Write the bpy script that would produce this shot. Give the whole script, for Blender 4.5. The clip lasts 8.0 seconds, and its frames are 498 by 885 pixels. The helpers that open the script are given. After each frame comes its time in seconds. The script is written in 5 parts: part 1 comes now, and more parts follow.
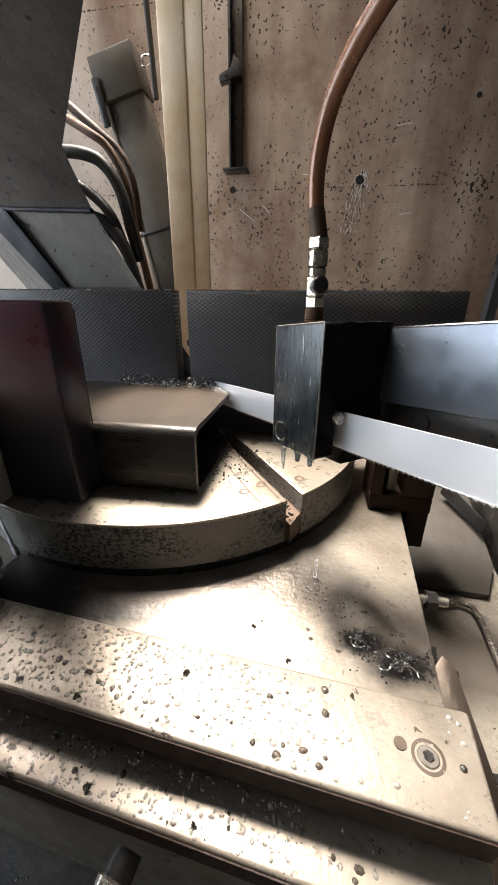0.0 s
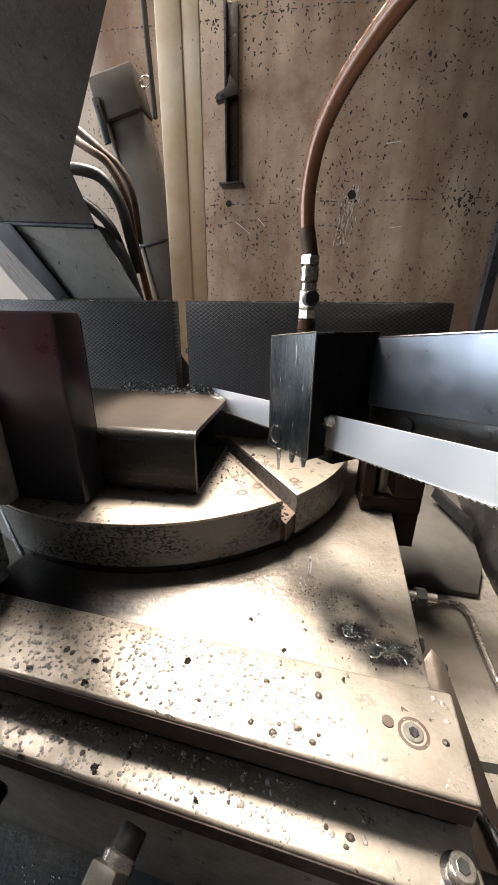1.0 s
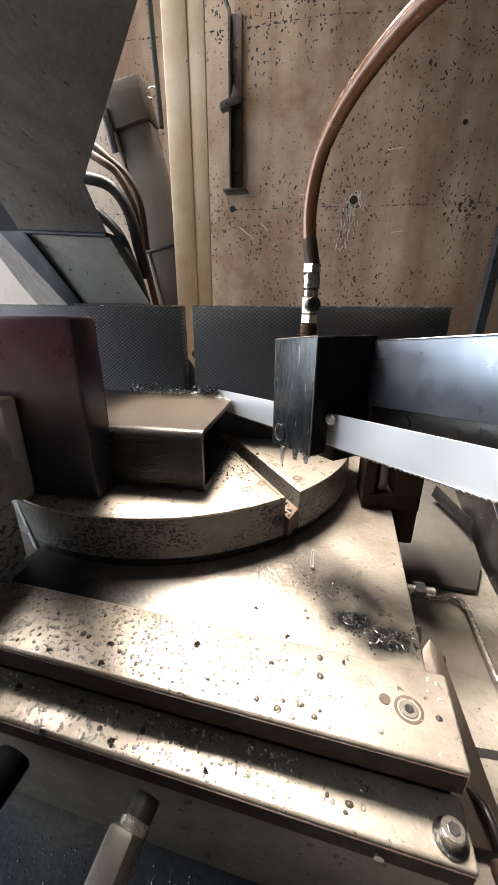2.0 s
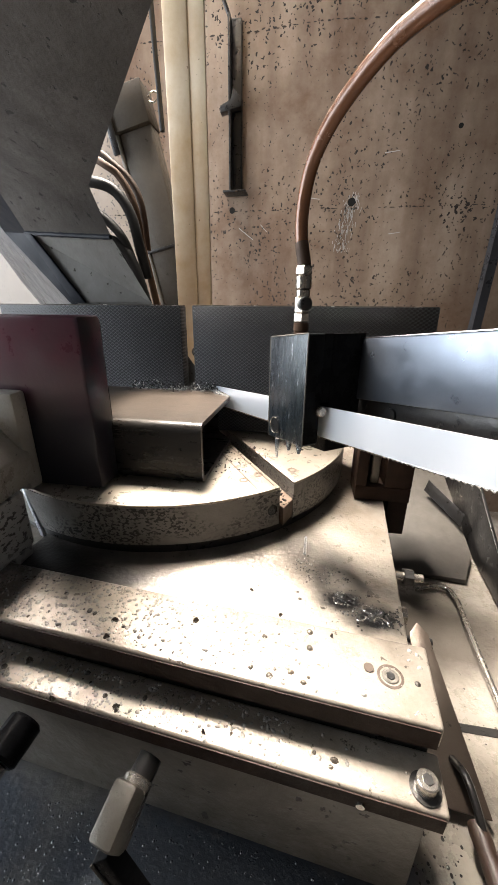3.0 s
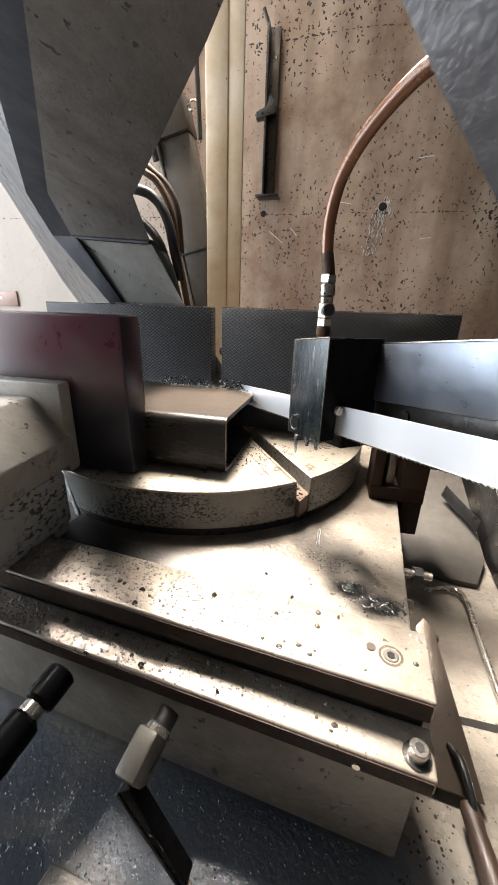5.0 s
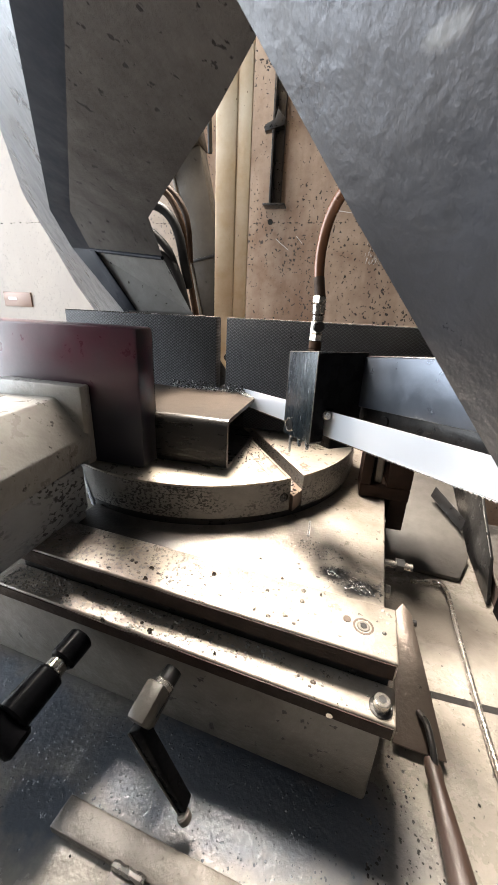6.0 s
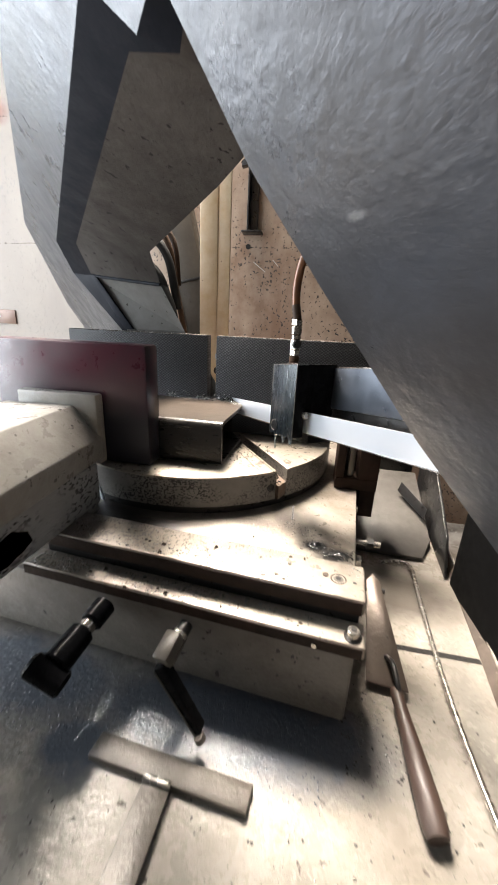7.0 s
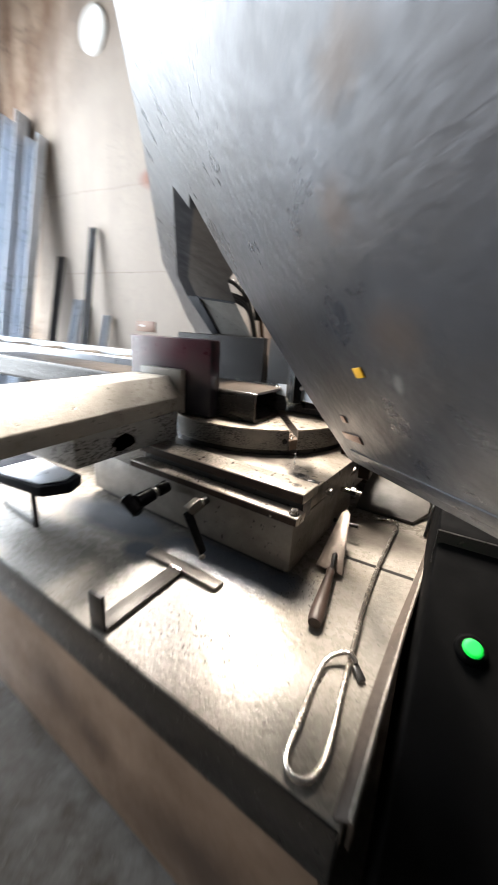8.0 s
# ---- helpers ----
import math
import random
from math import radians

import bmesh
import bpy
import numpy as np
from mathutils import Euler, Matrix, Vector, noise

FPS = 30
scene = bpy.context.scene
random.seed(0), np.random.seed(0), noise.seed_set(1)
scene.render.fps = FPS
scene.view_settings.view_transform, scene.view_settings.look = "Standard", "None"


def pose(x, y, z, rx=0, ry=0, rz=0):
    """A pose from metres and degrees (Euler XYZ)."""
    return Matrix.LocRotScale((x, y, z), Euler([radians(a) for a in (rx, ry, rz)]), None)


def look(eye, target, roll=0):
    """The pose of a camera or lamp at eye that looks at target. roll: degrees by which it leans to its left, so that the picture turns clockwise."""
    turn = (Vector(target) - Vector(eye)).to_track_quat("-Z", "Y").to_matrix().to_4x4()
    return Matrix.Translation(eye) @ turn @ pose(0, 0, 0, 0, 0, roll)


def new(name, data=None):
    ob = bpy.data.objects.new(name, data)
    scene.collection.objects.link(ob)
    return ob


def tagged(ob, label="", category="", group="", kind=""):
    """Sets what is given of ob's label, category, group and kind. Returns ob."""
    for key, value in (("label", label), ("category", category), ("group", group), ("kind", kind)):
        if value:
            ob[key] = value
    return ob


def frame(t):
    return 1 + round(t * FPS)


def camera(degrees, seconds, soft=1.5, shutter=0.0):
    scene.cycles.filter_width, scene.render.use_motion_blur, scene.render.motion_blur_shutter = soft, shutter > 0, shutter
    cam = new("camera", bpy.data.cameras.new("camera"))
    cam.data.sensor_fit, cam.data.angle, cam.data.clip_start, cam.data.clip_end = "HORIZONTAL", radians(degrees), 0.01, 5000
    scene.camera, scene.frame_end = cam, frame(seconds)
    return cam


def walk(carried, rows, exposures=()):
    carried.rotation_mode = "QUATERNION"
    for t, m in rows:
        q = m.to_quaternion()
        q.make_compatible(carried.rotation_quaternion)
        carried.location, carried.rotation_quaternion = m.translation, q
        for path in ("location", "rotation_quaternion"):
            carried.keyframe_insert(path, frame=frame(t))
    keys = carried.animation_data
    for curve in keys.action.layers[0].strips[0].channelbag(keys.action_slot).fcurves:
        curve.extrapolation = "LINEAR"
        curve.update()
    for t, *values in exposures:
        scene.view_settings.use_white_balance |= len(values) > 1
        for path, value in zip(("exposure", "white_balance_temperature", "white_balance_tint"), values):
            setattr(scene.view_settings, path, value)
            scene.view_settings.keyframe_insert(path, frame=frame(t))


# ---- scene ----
cam = camera(69.6, 8.0, shutter=0.5)
PATH = [
    (0, (0.084, 0.029, 1.08), (-0.213, 1.855, 0.322), 0.4),
    (0.5, (0.085, 0.018, 1.082), (-0.205, 1.855, 0.347), 0.8),
    (1, (0.086, 0.011, 1.082), (-0.192, 1.858, 0.365), 0.5),
    (1.5, (0.084, 0.005, 1.084), (-0.209, 1.853, 0.378), 0.3),
    (3, (0.093, -0.026, 1.083), (-0.2, 1.824, 0.381), 0.5),
    (3.5, (0.083, -0.027, 1.082), (-0.279, 1.809, 0.376), 1.0),
    (4, (0.087, -0.031, 1.082), (-0.284, 1.805, 0.383), 1.1),
    (4.5, (0.089, -0.037, 1.083), (-0.297, 1.796, 0.382), 1.3),
    (6, (0.113, -0.093, 1.101), (-0.318, 1.731, 0.403), 2.7),
    (6.5, (0.106, -0.115, 1.109), (-0.232, 1.742, 0.447), 1.7),
    (7, (0.115, -0.177, 1.107), (-0.211, 1.696, 0.487), 2.7),
    (7.5, (0.178, -0.265, 1.093), (-0.244, 1.582, 0.453), 2.8),
    (8, (0.348, -0.383, 1.096), (-0.545, 1.309, 0.513), 3.8),
]
walk(cam, [(t, look(eye, target, roll)) for t, eye, target, roll in PATH],
     exposures=[(0.0, -0.27), (1.5, -0.15), (3.0, 0.13), (4.5, 0.17), (6.0, 0.28), (7.0, 0.20), (8.0, -0.06)])

# ---- world and lights ----
world = bpy.data.worlds.new("sky")
scene.world = world
world.use_nodes = True
wn = world.node_tree.nodes
sky = wn.new("ShaderNodeTexSky")
sky.sky_type, sky.sun_disc = "NISHITA", False
sky.sun_elevation, sky.sun_rotation = radians(50), radians(-30)
world.node_tree.links.new(sky.outputs[0], wn["Background"].inputs[0])
wn["Background"].inputs[1].default_value = 0.1


def area_lamp(name, eye, target, sx, sy, power, colour, spread=180):
    data = bpy.data.lights.new(name, "AREA")
    data.shape, data.size, data.size_y, data.energy, data.color = "RECTANGLE", sx, sy, power, colour
    data.spread = radians(spread)
    ob = new(name, data)
    ob.matrix_world = look(eye, target)
    return ob


# warm light from two added lamps in assumed deep roof shafts near the back wall, and cool daylight in the wide workshop
# door on the left
area_lamp("assumed_roof_lamp", (-0.36, 1.10, 3.13), (0.05, 0.06, 0.78), 0.42, 0.80, 94, (1.0, 0.90, 0.79), 80)
area_lamp("added_left_roof_lamp", (-1.15, 1.10, 3.13), (-0.10, 0.10, 0.80), 0.42, 0.60, 40, (1.0, 0.92, 0.84), 80)
area_lamp("door_daylight", (-2.98, -0.05, 1.60), (0.0, 0.55, 1.2), 2.6, 2.6, 240, (0.88, 0.94, 1.0))

# ---- materials ----


def material(name, base, rough=0.5, metal=0.0, tint=None, scale=30.0, amount=0.5, spots=None, spot_scale=60.0,
             spot_size=0.35, bump=0.15, bump_scale=120.0, stretch=(1, 1, 1), rough_var=0.15, big=4.0, coat=0.0, patchy=0.0):
    """A surface with wear at two scales: broad stains between base and tint, fine grain, and chips or spots."""
    m = bpy.data.materials.new(name)
    m.use_nodes = True
    nt = m.node_tree
    bs = nt.nodes["Principled BSDF"]
    lk = nt.links.new
    tc = nt.nodes.new("ShaderNodeTexCoord")
    mp = nt.nodes.new("ShaderNodeMapping")
    mp.inputs["Scale"].default_value = stretch
    lk(tc.outputs["Object"], mp.inputs[0])

    def noise_tex(sc, detail=6.0, ro=0.6):
        n = nt.nodes.new("ShaderNodeTexNoise")
        n.inputs["Scale"].default_value, n.inputs["Detail"].default_value, n.inputs["Roughness"].default_value = sc, detail, ro
        lk(mp.outputs[0], n.inputs["Vector"])
        return n

    def ramp(sock, lo, hi):
        r = nt.nodes.new("ShaderNodeMapRange")
        r.inputs["From Min"].default_value, r.inputs["From Max"].default_value = lo, hi
        lk(sock, r.inputs[0])
        return r.outputs[0]

    def mix(fac, a, b):
        x = nt.nodes.new("ShaderNodeMix")
        x.data_type = "RGBA"
        for sock, val in ((x.inputs[0], fac), (x.inputs[6], a), (x.inputs[7], b)):
            if isinstance(val, (tuple, list)):
                sock.default_value = (*val, 1)
            elif isinstance(val, float):
                sock.default_value = val
            else:
                lk(val, sock)
        return x.outputs[2]

    tint = tint or tuple(c * 0.6 for c in base)
    broad = ramp(noise_tex(big, 5.0).outputs[0], 0.35, 0.68)
    fine = ramp(noise_tex(scale, 8.0, 0.7).outputs[0], 0.3, 0.75)
    both = nt.nodes.new("ShaderNodeMath")
    both.operation = "MULTIPLY_ADD"
    lk(broad, both.inputs[0])
    both.inputs[1].default_value = amount
    fm = nt.nodes.new("ShaderNodeMath")
    fm.operation = "MULTIPLY"
    lk(fine, fm.inputs[0])
    fm.inputs[1].default_value = amount * 0.5
    lk(fm.outputs[0], both.inputs[2])
    both.use_clamp = True
    col = mix(both.outputs[0], base, tint)
    height = fine
    if spots:
        sp = ramp(noise_tex(spot_scale, 3.0, 0.55).outputs[0], 0.5 + spot_size * 0.5, 0.5 + spot_size * 0.5 + 0.03)
        if patchy:
            pm = nt.nodes.new("ShaderNodeMath")
            pm.operation = "MULTIPLY"
            lk(sp, pm.inputs[0])
            lk(ramp(noise_tex(patchy, 4.0, 0.6).outputs[0], 0.44, 0.56), pm.inputs[1])
            sp = pm.outputs[0]
        col = mix(sp, col, spots)
        sub = nt.nodes.new("ShaderNodeMath")
        sub.operation = "SUBTRACT"
        lk(ramp(noise_tex(bump_scale, 6.0).outputs[0], 0.2, 0.8), sub.inputs[0])
        lk(sp, sub.inputs[1])
        height = sub.outputs[0]
    else:
        height = noise_tex(bump_scale, 6.0).outputs[0]
    lk(col, bs.inputs["Base Color"])
    rr = nt.nodes.new("ShaderNodeMapRange")
    rr.inputs["To Min"].default_value, rr.inputs["To Max"].default_value = max(0.04, rough - rough_var), min(1, rough + rough_var)
    lk(fine, rr.inputs[0])
    lk(rr.outputs[0], bs.inputs["Roughness"])
    bs.inputs["Metallic"].default_value = metal
    bs.inputs["Coat Weight"].default_value = coat
    bp = nt.nodes.new("ShaderNodeBump")
    bp.inputs["Strength"].default_value, bp.inputs["Distance"].default_value = bump, 0.002
    lk(height, bp.inputs["Height"])
    lk(bp.outputs[0], bs.inputs["Normal"])
    return m


def concrete_material():
    m = material("board_marked_concrete", (0.36, 0.28, 0.215), 0.85, 0, (0.155, 0.098, 0.063), 14, 0.9, bump=0.6, bump_scale=60, big=2.2)
    nt, lk = m.node_tree, m.node_tree.links.new
    bs = nt.nodes["Principled BSDF"]
    tc = nt.nodes.new("ShaderNodeTexCoord")
    # bug holes: small voids of uneven size, thicker in some places
    vo = nt.nodes.new("ShaderNodeTexVoronoi")
    vo.inputs["Scale"].default_value = 62
    wob = nt.nodes.new("ShaderNodeTexNoise")
    wob.inputs["Scale"].default_value, wob.inputs["Detail"].default_value = 70, 2
    lk(tc.outputs["Object"], wob.inputs["Vector"])
    add = nt.nodes.new("ShaderNodeVectorMath")
    add.operation = "MULTIPLY_ADD"
    lk(wob.outputs["Color"], add.inputs[0])
    add.inputs[1].default_value = (0.022, 0.022, 0.04)
    lk(tc.outputs["Object"], add.inputs[2])
    lk(add.outputs[0], vo.inputs["Vector"])
    no = nt.nodes.new("ShaderNodeTexNoise")
    no.inputs["Scale"].default_value, no.inputs["Detail"].default_value = 3.2, 6
    lk(tc.outputs["Object"], no.inputs["Vector"])
    size = nt.nodes.new("ShaderNodeMapRange")
    size.inputs["From Min"].default_value, size.inputs["From Max"].default_value = 0.33, 0.70
    size.inputs["To Min"].default_value, size.inputs["To Max"].default_value = 0.06, 0.36
    lk(no.outputs[0], size.inputs[0])
    lt = nt.nodes.new("ShaderNodeMath")
    lt.operation = "LESS_THAN"
    lk(vo.outputs["Distance"], lt.inputs[0])
    lk(size.outputs[0], lt.inputs[1])
    # rain streaks that run down the wall
    mp = nt.nodes.new("ShaderNodeMapping")
    mp.inputs["Scale"].default_value = (4.5, 4.5, 0.55)
    lk(tc.outputs["Object"], mp.inputs[0])
    st = nt.nodes.new("ShaderNodeTexNoise")
    st.inputs["Scale"].default_value, st.inputs["Detail"].default_value = 1.4, 5
    lk(mp.outputs[0], st.inputs["Vector"])
    sr = nt.nodes.new("ShaderNodeMapRange")
    sr.inputs["From Min"].default_value, sr.inputs["From Max"].default_value, sr.inputs["To Max"].default_value = 0.44, 0.68, 0.85
    lk(st.outputs[0], sr.inputs[0])
    old = bs.inputs["Base Color"].links[0].from_socket
    a = nt.nodes.new("ShaderNodeMix")
    a.data_type = "RGBA"
    lk(sr.outputs[0], a.inputs[0])
    lk(old, a.inputs[6])
    a.inputs[7].default_value = (0.105, 0.055, 0.03, 1)
    b = nt.nodes.new("ShaderNodeMix")
    b.data_type = "RGBA"
    lk(lt.outputs[0], b.inputs[0])
    lk(a.outputs[2], b.inputs[6])
    b.inputs[7].default_value = (0.018, 0.013, 0.010, 1)
    lk(b.outputs[2], bs.inputs["Base Color"])
    bp = nt.nodes.new("ShaderNodeBump")
    bp.inputs["Strength"].default_value, bp.inputs["Distance"].default_value, bp.invert = 0.8, 0.006, True
    lk(lt.outputs[0], bp.inputs["Height"])
    lk(bs.inputs["Normal"].links[0].from_socket, bp.inputs["Normal"])
    lk(bp.outputs[0], bs.inputs["Normal"])
    return m


def knurled_material():
    m = material("black_knurled_steel", (0.020, 0.020, 0.022), 0.42, 0.4, (0.02, 0.02, 0.02), 90, 0.6, bump=0.2)
    nt, lk = m.node_tree, m.node_tree.links.new
    bs = nt.nodes["Principled BSDF"]
    tc = nt.nodes.new("ShaderNodeTexCoord")
    sep = nt.nodes.new("ShaderNodeSeparateXYZ")
    lk(tc.outputs["Object"], sep.inputs[0])

    def op(kind, a, b=None, c=None):
        n = nt.nodes.new("ShaderNodeMath")
        n.operation = kind
        for k, v in enumerate((a, b, c)):
            if v is None:
                continue
            if isinstance(v, (int, float)):
                n.inputs[k].default_value = v
            else:
                lk(v, n.inputs[k])
        return n.outputs[0]
    k1 = op("MULTIPLY", sep.outputs[0], 460.0)
    k2 = op("MULTIPLY", sep.outputs[2], 640.0)
    w1 = op("ABSOLUTE", op("SINE", op("ADD", k1, k2)))
    w2 = op("ABSOLUTE", op("SINE", op("SUBTRACT", k1, k2)))
    hgt = op("MINIMUM", w1, w2)
    hgt = op("MINIMUM", hgt, 0.55)
    wear = nt.nodes.new("ShaderNodeMix")
    wear.data_type = "RGBA"
    lk(op("MULTIPLY", op("LESS_THAN", hgt, 0.20), 0.8), wear.inputs[0])
    lk(bs.inputs["Base Color"].links[0].from_socket, wear.inputs[6])
    wear.inputs[7].default_value = (0.085, 0.085, 0.09, 1)
    lk(wear.outputs[2], bs.inputs["Base Color"])
    bp = nt.nodes.new("ShaderNodeBump")
    bp.inputs["Strength"].default_value, bp.inputs["Distance"].default_value = 0.62, 0.003
    lk(hgt, bp.inputs["Height"])
    lk(bs.inputs["Normal"].links[0].from_socket, bp.inputs["Normal"])
    lk(bp.outputs[0], bs.inputs["Normal"])
    return m


M = dict(
    concrete=concrete_material(),
    floor=material("wet_concrete_floor", (0.26, 0.245, 0.23), 0.22, 0, (0.09, 0.075, 0.06), 30, 0.9, bump=0.6, bump_scale=40, big=7.0),
    plaster=material("grey_workshop_plaster", (0.13, 0.125, 0.12), 0.85, 0, (0.08, 0.077, 0.073), 20, 0.6),
    bed=material("worn_machined_steel", (0.40, 0.36, 0.31), 0.36, 0.45, (0.15, 0.12, 0.092), 70, 0.75, (0.08, 0.066, 0.052), 120, 0.37, 0.2, 220, big=11.0),
    rust=material("oily_brown_steel_edge", (0.11, 0.07, 0.048), 0.45, 0.3, (0.10, 0.07, 0.05), 60, 0.6),
    grey=material("chipped_grey_enamel", (0.27, 0.26, 0.24), 0.42, 0, (0.13, 0.12, 0.108), 30, 0.8, (0.028, 0.025, 0.023), 270, 0.02, 0.3, 200, (1, 1, 1.4), patchy=14.0),
    casting=material("dirty_beige_grey_casting", (0.20, 0.180, 0.155), 0.45, 0, (0.10, 0.085, 0.07), 40, 0.75, (0.035, 0.028, 0.024), 90, 0.33, 0.3, 190, big=9.0),
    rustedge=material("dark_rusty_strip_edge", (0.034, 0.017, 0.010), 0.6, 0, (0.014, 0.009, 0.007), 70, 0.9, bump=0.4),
    caseblack=material("dull_black_case_paint", (0.0018, 0.0018, 0.0020), 0.8, 0, (0.001, 0.001, 0.001), 40, 0.6),
    enamel=material("grey_hammered_enamel", (0.39, 0.375, 0.345), 0.36, 0, (0.23, 0.21, 0.185), 40, 0.75, (0.05, 0.042, 0.037), 90, 0.33, 0.3, 190, big=9.0),
    tray=material("wet_grey_painted_tray", (0.335, 0.31, 0.275), 0.30, 0.1, (0.17, 0.15, 0.125), 50, 0.75, (0.07, 0.06, 0.05), 110, 0.36, 0.35, 120, big=7.0),
    table=material("ground_steel_table", (0.46, 0.42, 0.36), 0.34, 0.5, (0.24, 0.20, 0.16), 55, 0.7, (0.06, 0.05, 0.04), 130, 0.32, 0.1, 260),
    # real black parts, and shade coloured into gaps and recesses
    dark=material("oily_black_steel_and_shade", (0.016, 0.015, 0.015), 0.36, 0.2, (0.008, 0.008, 0.008), 70, 0.6, bump=0.25),
    knurl=knurled_material(),
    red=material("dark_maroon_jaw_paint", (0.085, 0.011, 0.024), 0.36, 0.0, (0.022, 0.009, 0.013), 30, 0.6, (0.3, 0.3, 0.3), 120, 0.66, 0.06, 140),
    bow=material("blue_grey_bow_enamel", (0.064, 0.069, 0.082), 0.36, 0.45, (0.040, 0.038, 0.038), 18, 0.7, bump=0.42, bump_scale=85, big=6.0),
    bowin=material("greasy_grey_inner_enamel", (0.066, 0.060, 0.055), 0.75, 0, (0.026, 0.022, 0.019), 22, 0.8, (0.010, 0.008, 0.007), 95, 0.30, 0.3, 150),
    bowdark=material("dark_blue_lip_enamel", (0.011, 0.013, 0.019), 0.6, 0, (0.007, 0.008, 0.011), 22, 0.6),
    tee=material("worn_dirty_flat_bar", (0.105, 0.093, 0.078), 0.42, 0.2, (0.06, 0.05, 0.04), 60, 0.8, (0.05, 0.04, 0.03), 120, 0.34, 0.3, 160, big=18.0),
    tube=material("mill_scale_steel", (0.020, 0.017, 0.015), 0.33, 0.1, (0.009, 0.008, 0.007), 40, 0.7, bump=0.1, stretch=(0.6, 3, 3)),
    blade=material("bright_saw_blade", (0.86, 0.90, 0.96), 0.30, 0.65, (0.72, 0.77, 0.85), 6, 0.3, rough_var=0.05, bump=0.0, big=5.0),
    steel=material("bright_oily_steel", (0.55, 0.52, 0.48), 0.25, 0.9, (0.30, 0.26, 0.22), 80, 0.6, bump=0.1),
    chrome=material("nickel_plated_fitting", (0.40, 0.37, 0.33), 0.24, 0.95, (0.20, 0.15, 0.10), 120, 0.6, bump=0.08),
    block=material("blued_scratched_steel", (0.028, 0.031, 0.038), 0.28, 0.4, (0.014, 0.021, 0.023), 60, 0.6, (0.26, 0.27, 0.29), 110, 0.34, 0.15, 160, (3, 3, 0.5)),
    bar=material("dark_blue_ground_bar", (0.15, 0.17, 0.205), 0.38, 0.8, (0.10, 0.115, 0.14), 40, 0.6, bump=0.08),
    hose=material("brown_rubber_hose", (0.16, 0.066, 0.030), 0.24, 0.2, (0.045, 0.026, 0.018), 40, 0.6, bump=0.2),
    oldhose=material("perished_brown_rubber", (0.055, 0.03, 0.018), 0.6, 0, (0.02, 0.014, 0.01), 50, 0.7, bump=0.3),
    rubber=material("black_rubber", (0.02, 0.02, 0.02), 0.5, 0, (0.01, 0.01, 0.01), 40, 0.5),
    copper=material("dirty_copper_pipe", (0.055, 0.028, 0.015), 0.7, 0.2, (0.05, 0.03, 0.018), 60, 0.6),
    post=material("cream_painted_post", (0.68, 0.58, 0.44), 0.45, 0, (0.46, 0.30, 0.15), 25, 0.75, (0.12, 0.06, 0.03), 90, 0.42, 0.15, 120, big=5),
    wood=material("dark_varnished_handle", (0.032, 0.017, 0.011), 0.55, 0, (0.035, 0.020, 0.014), 40, 0.7, bump=0.2, stretch=(4, 1, 4)),
    brownpanel=material("rust_stained_brown_panel", (0.46, 0.33, 0.24), 0.5, 0, (0.24, 0.16, 0.11), 14, 0.8, (0.04, 0.03, 0.025), 12, 0.5, 0.2, 80),
    galv=material("pale_galvanised_steel", (0.52, 0.56, 0.62), 0.35, 0.4, (0.36, 0.40, 0.46), 20, 0.6),
    plastic=material("black_plastic", (0.006, 0.006, 0.007), 0.30, 0, (0.005, 0.005, 0.005), 60, 0.5),
    white=material("pale_label", (0.70, 0.70, 0.68), 0.5, 0, (0.5, 0.5, 0.5), 60, 0.4),
    yellow=material("yellow_sticker", (0.75, 0.42, 0.02), 0.5, 0, (0.6, 0.3, 0.02), 60, 0.3),
    liftgrey=material("grimy_dark_brown_grey_paint", (0.055, 0.048, 0.040), 0.45, 0.1, (0.022, 0.018, 0.014), 30, 0.7, (0.02, 0.016, 0.012), 60, 0.4, 0.2, 120),
    column=material("grimy_warm_grey_enamel", (0.085, 0.078, 0.068), 0.55, 0, (0.035, 0.03, 0.026), 30, 0.7, (0.05, 0.04, 0.03), 60, 0.4, 0.2, 120),
    edge=material("oily_dark_edge", (0.085, 0.06, 0.045), 0.4, 0.3, (0.04, 0.03, 0.024), 60, 0.7, bump=0.3),
    sign=material("brown_warning_plate", (0.22, 0.13, 0.09), 0.4, 0.1, (0.14, 0.08, 0.06), 60, 0.5),
    chips=material("bright_steel_chips", (0.45, 0.44, 0.42), 0.3, 0.8, (0.08, 0.07, 0.06), 200, 0.8),
    joint=material("dark_formwork_joint", (0.05, 0.038, 0.03), 0.95, 0, (0.03, 0.022, 0.018), 40, 0.8, bump=0.6),
    scratch=material("pale_scraped_concrete", (0.55, 0.53, 0.50), 0.9, 0, (0.42, 0.40, 0.37), 60, 0.6),
    sludge=material("black_oily_sludge", (0.03, 0.028, 0.026), 0.12, 0.0, (0.012, 0.012, 0.012), 90, 0.7, bump=0.6, bump_scale=90),
)
water = bpy.data.materials.new("milky_coolant")
water.use_nodes = True
wb = water.node_tree.nodes["Principled BSDF"]
wb.inputs["Base Color"].default_value = (0.85, 0.9, 0.95, 1)
wb.inputs["Roughness"].default_value, wb.inputs["Transmission Weight"].default_value, wb.inputs["IOR"].default_value = 0.05, 0.85, 1.33
M["water"] = water
M["caseblack"].node_tree.nodes["Principled BSDF"].inputs["Specular IOR Level"].default_value = 0.04
M["red"].node_tree.nodes["Principled BSDF"].inputs["Specular IOR Level"].default_value = 0.3
for key in ("rustedge", "copper", "oldhose", "rubber"):
    M[key].node_tree.nodes["Principled BSDF"].inputs["Specular IOR Level"].default_value = 0.15
M["liftgrey"].node_tree.nodes["Principled BSDF"].inputs["Specular IOR Level"].default_value = 0.15
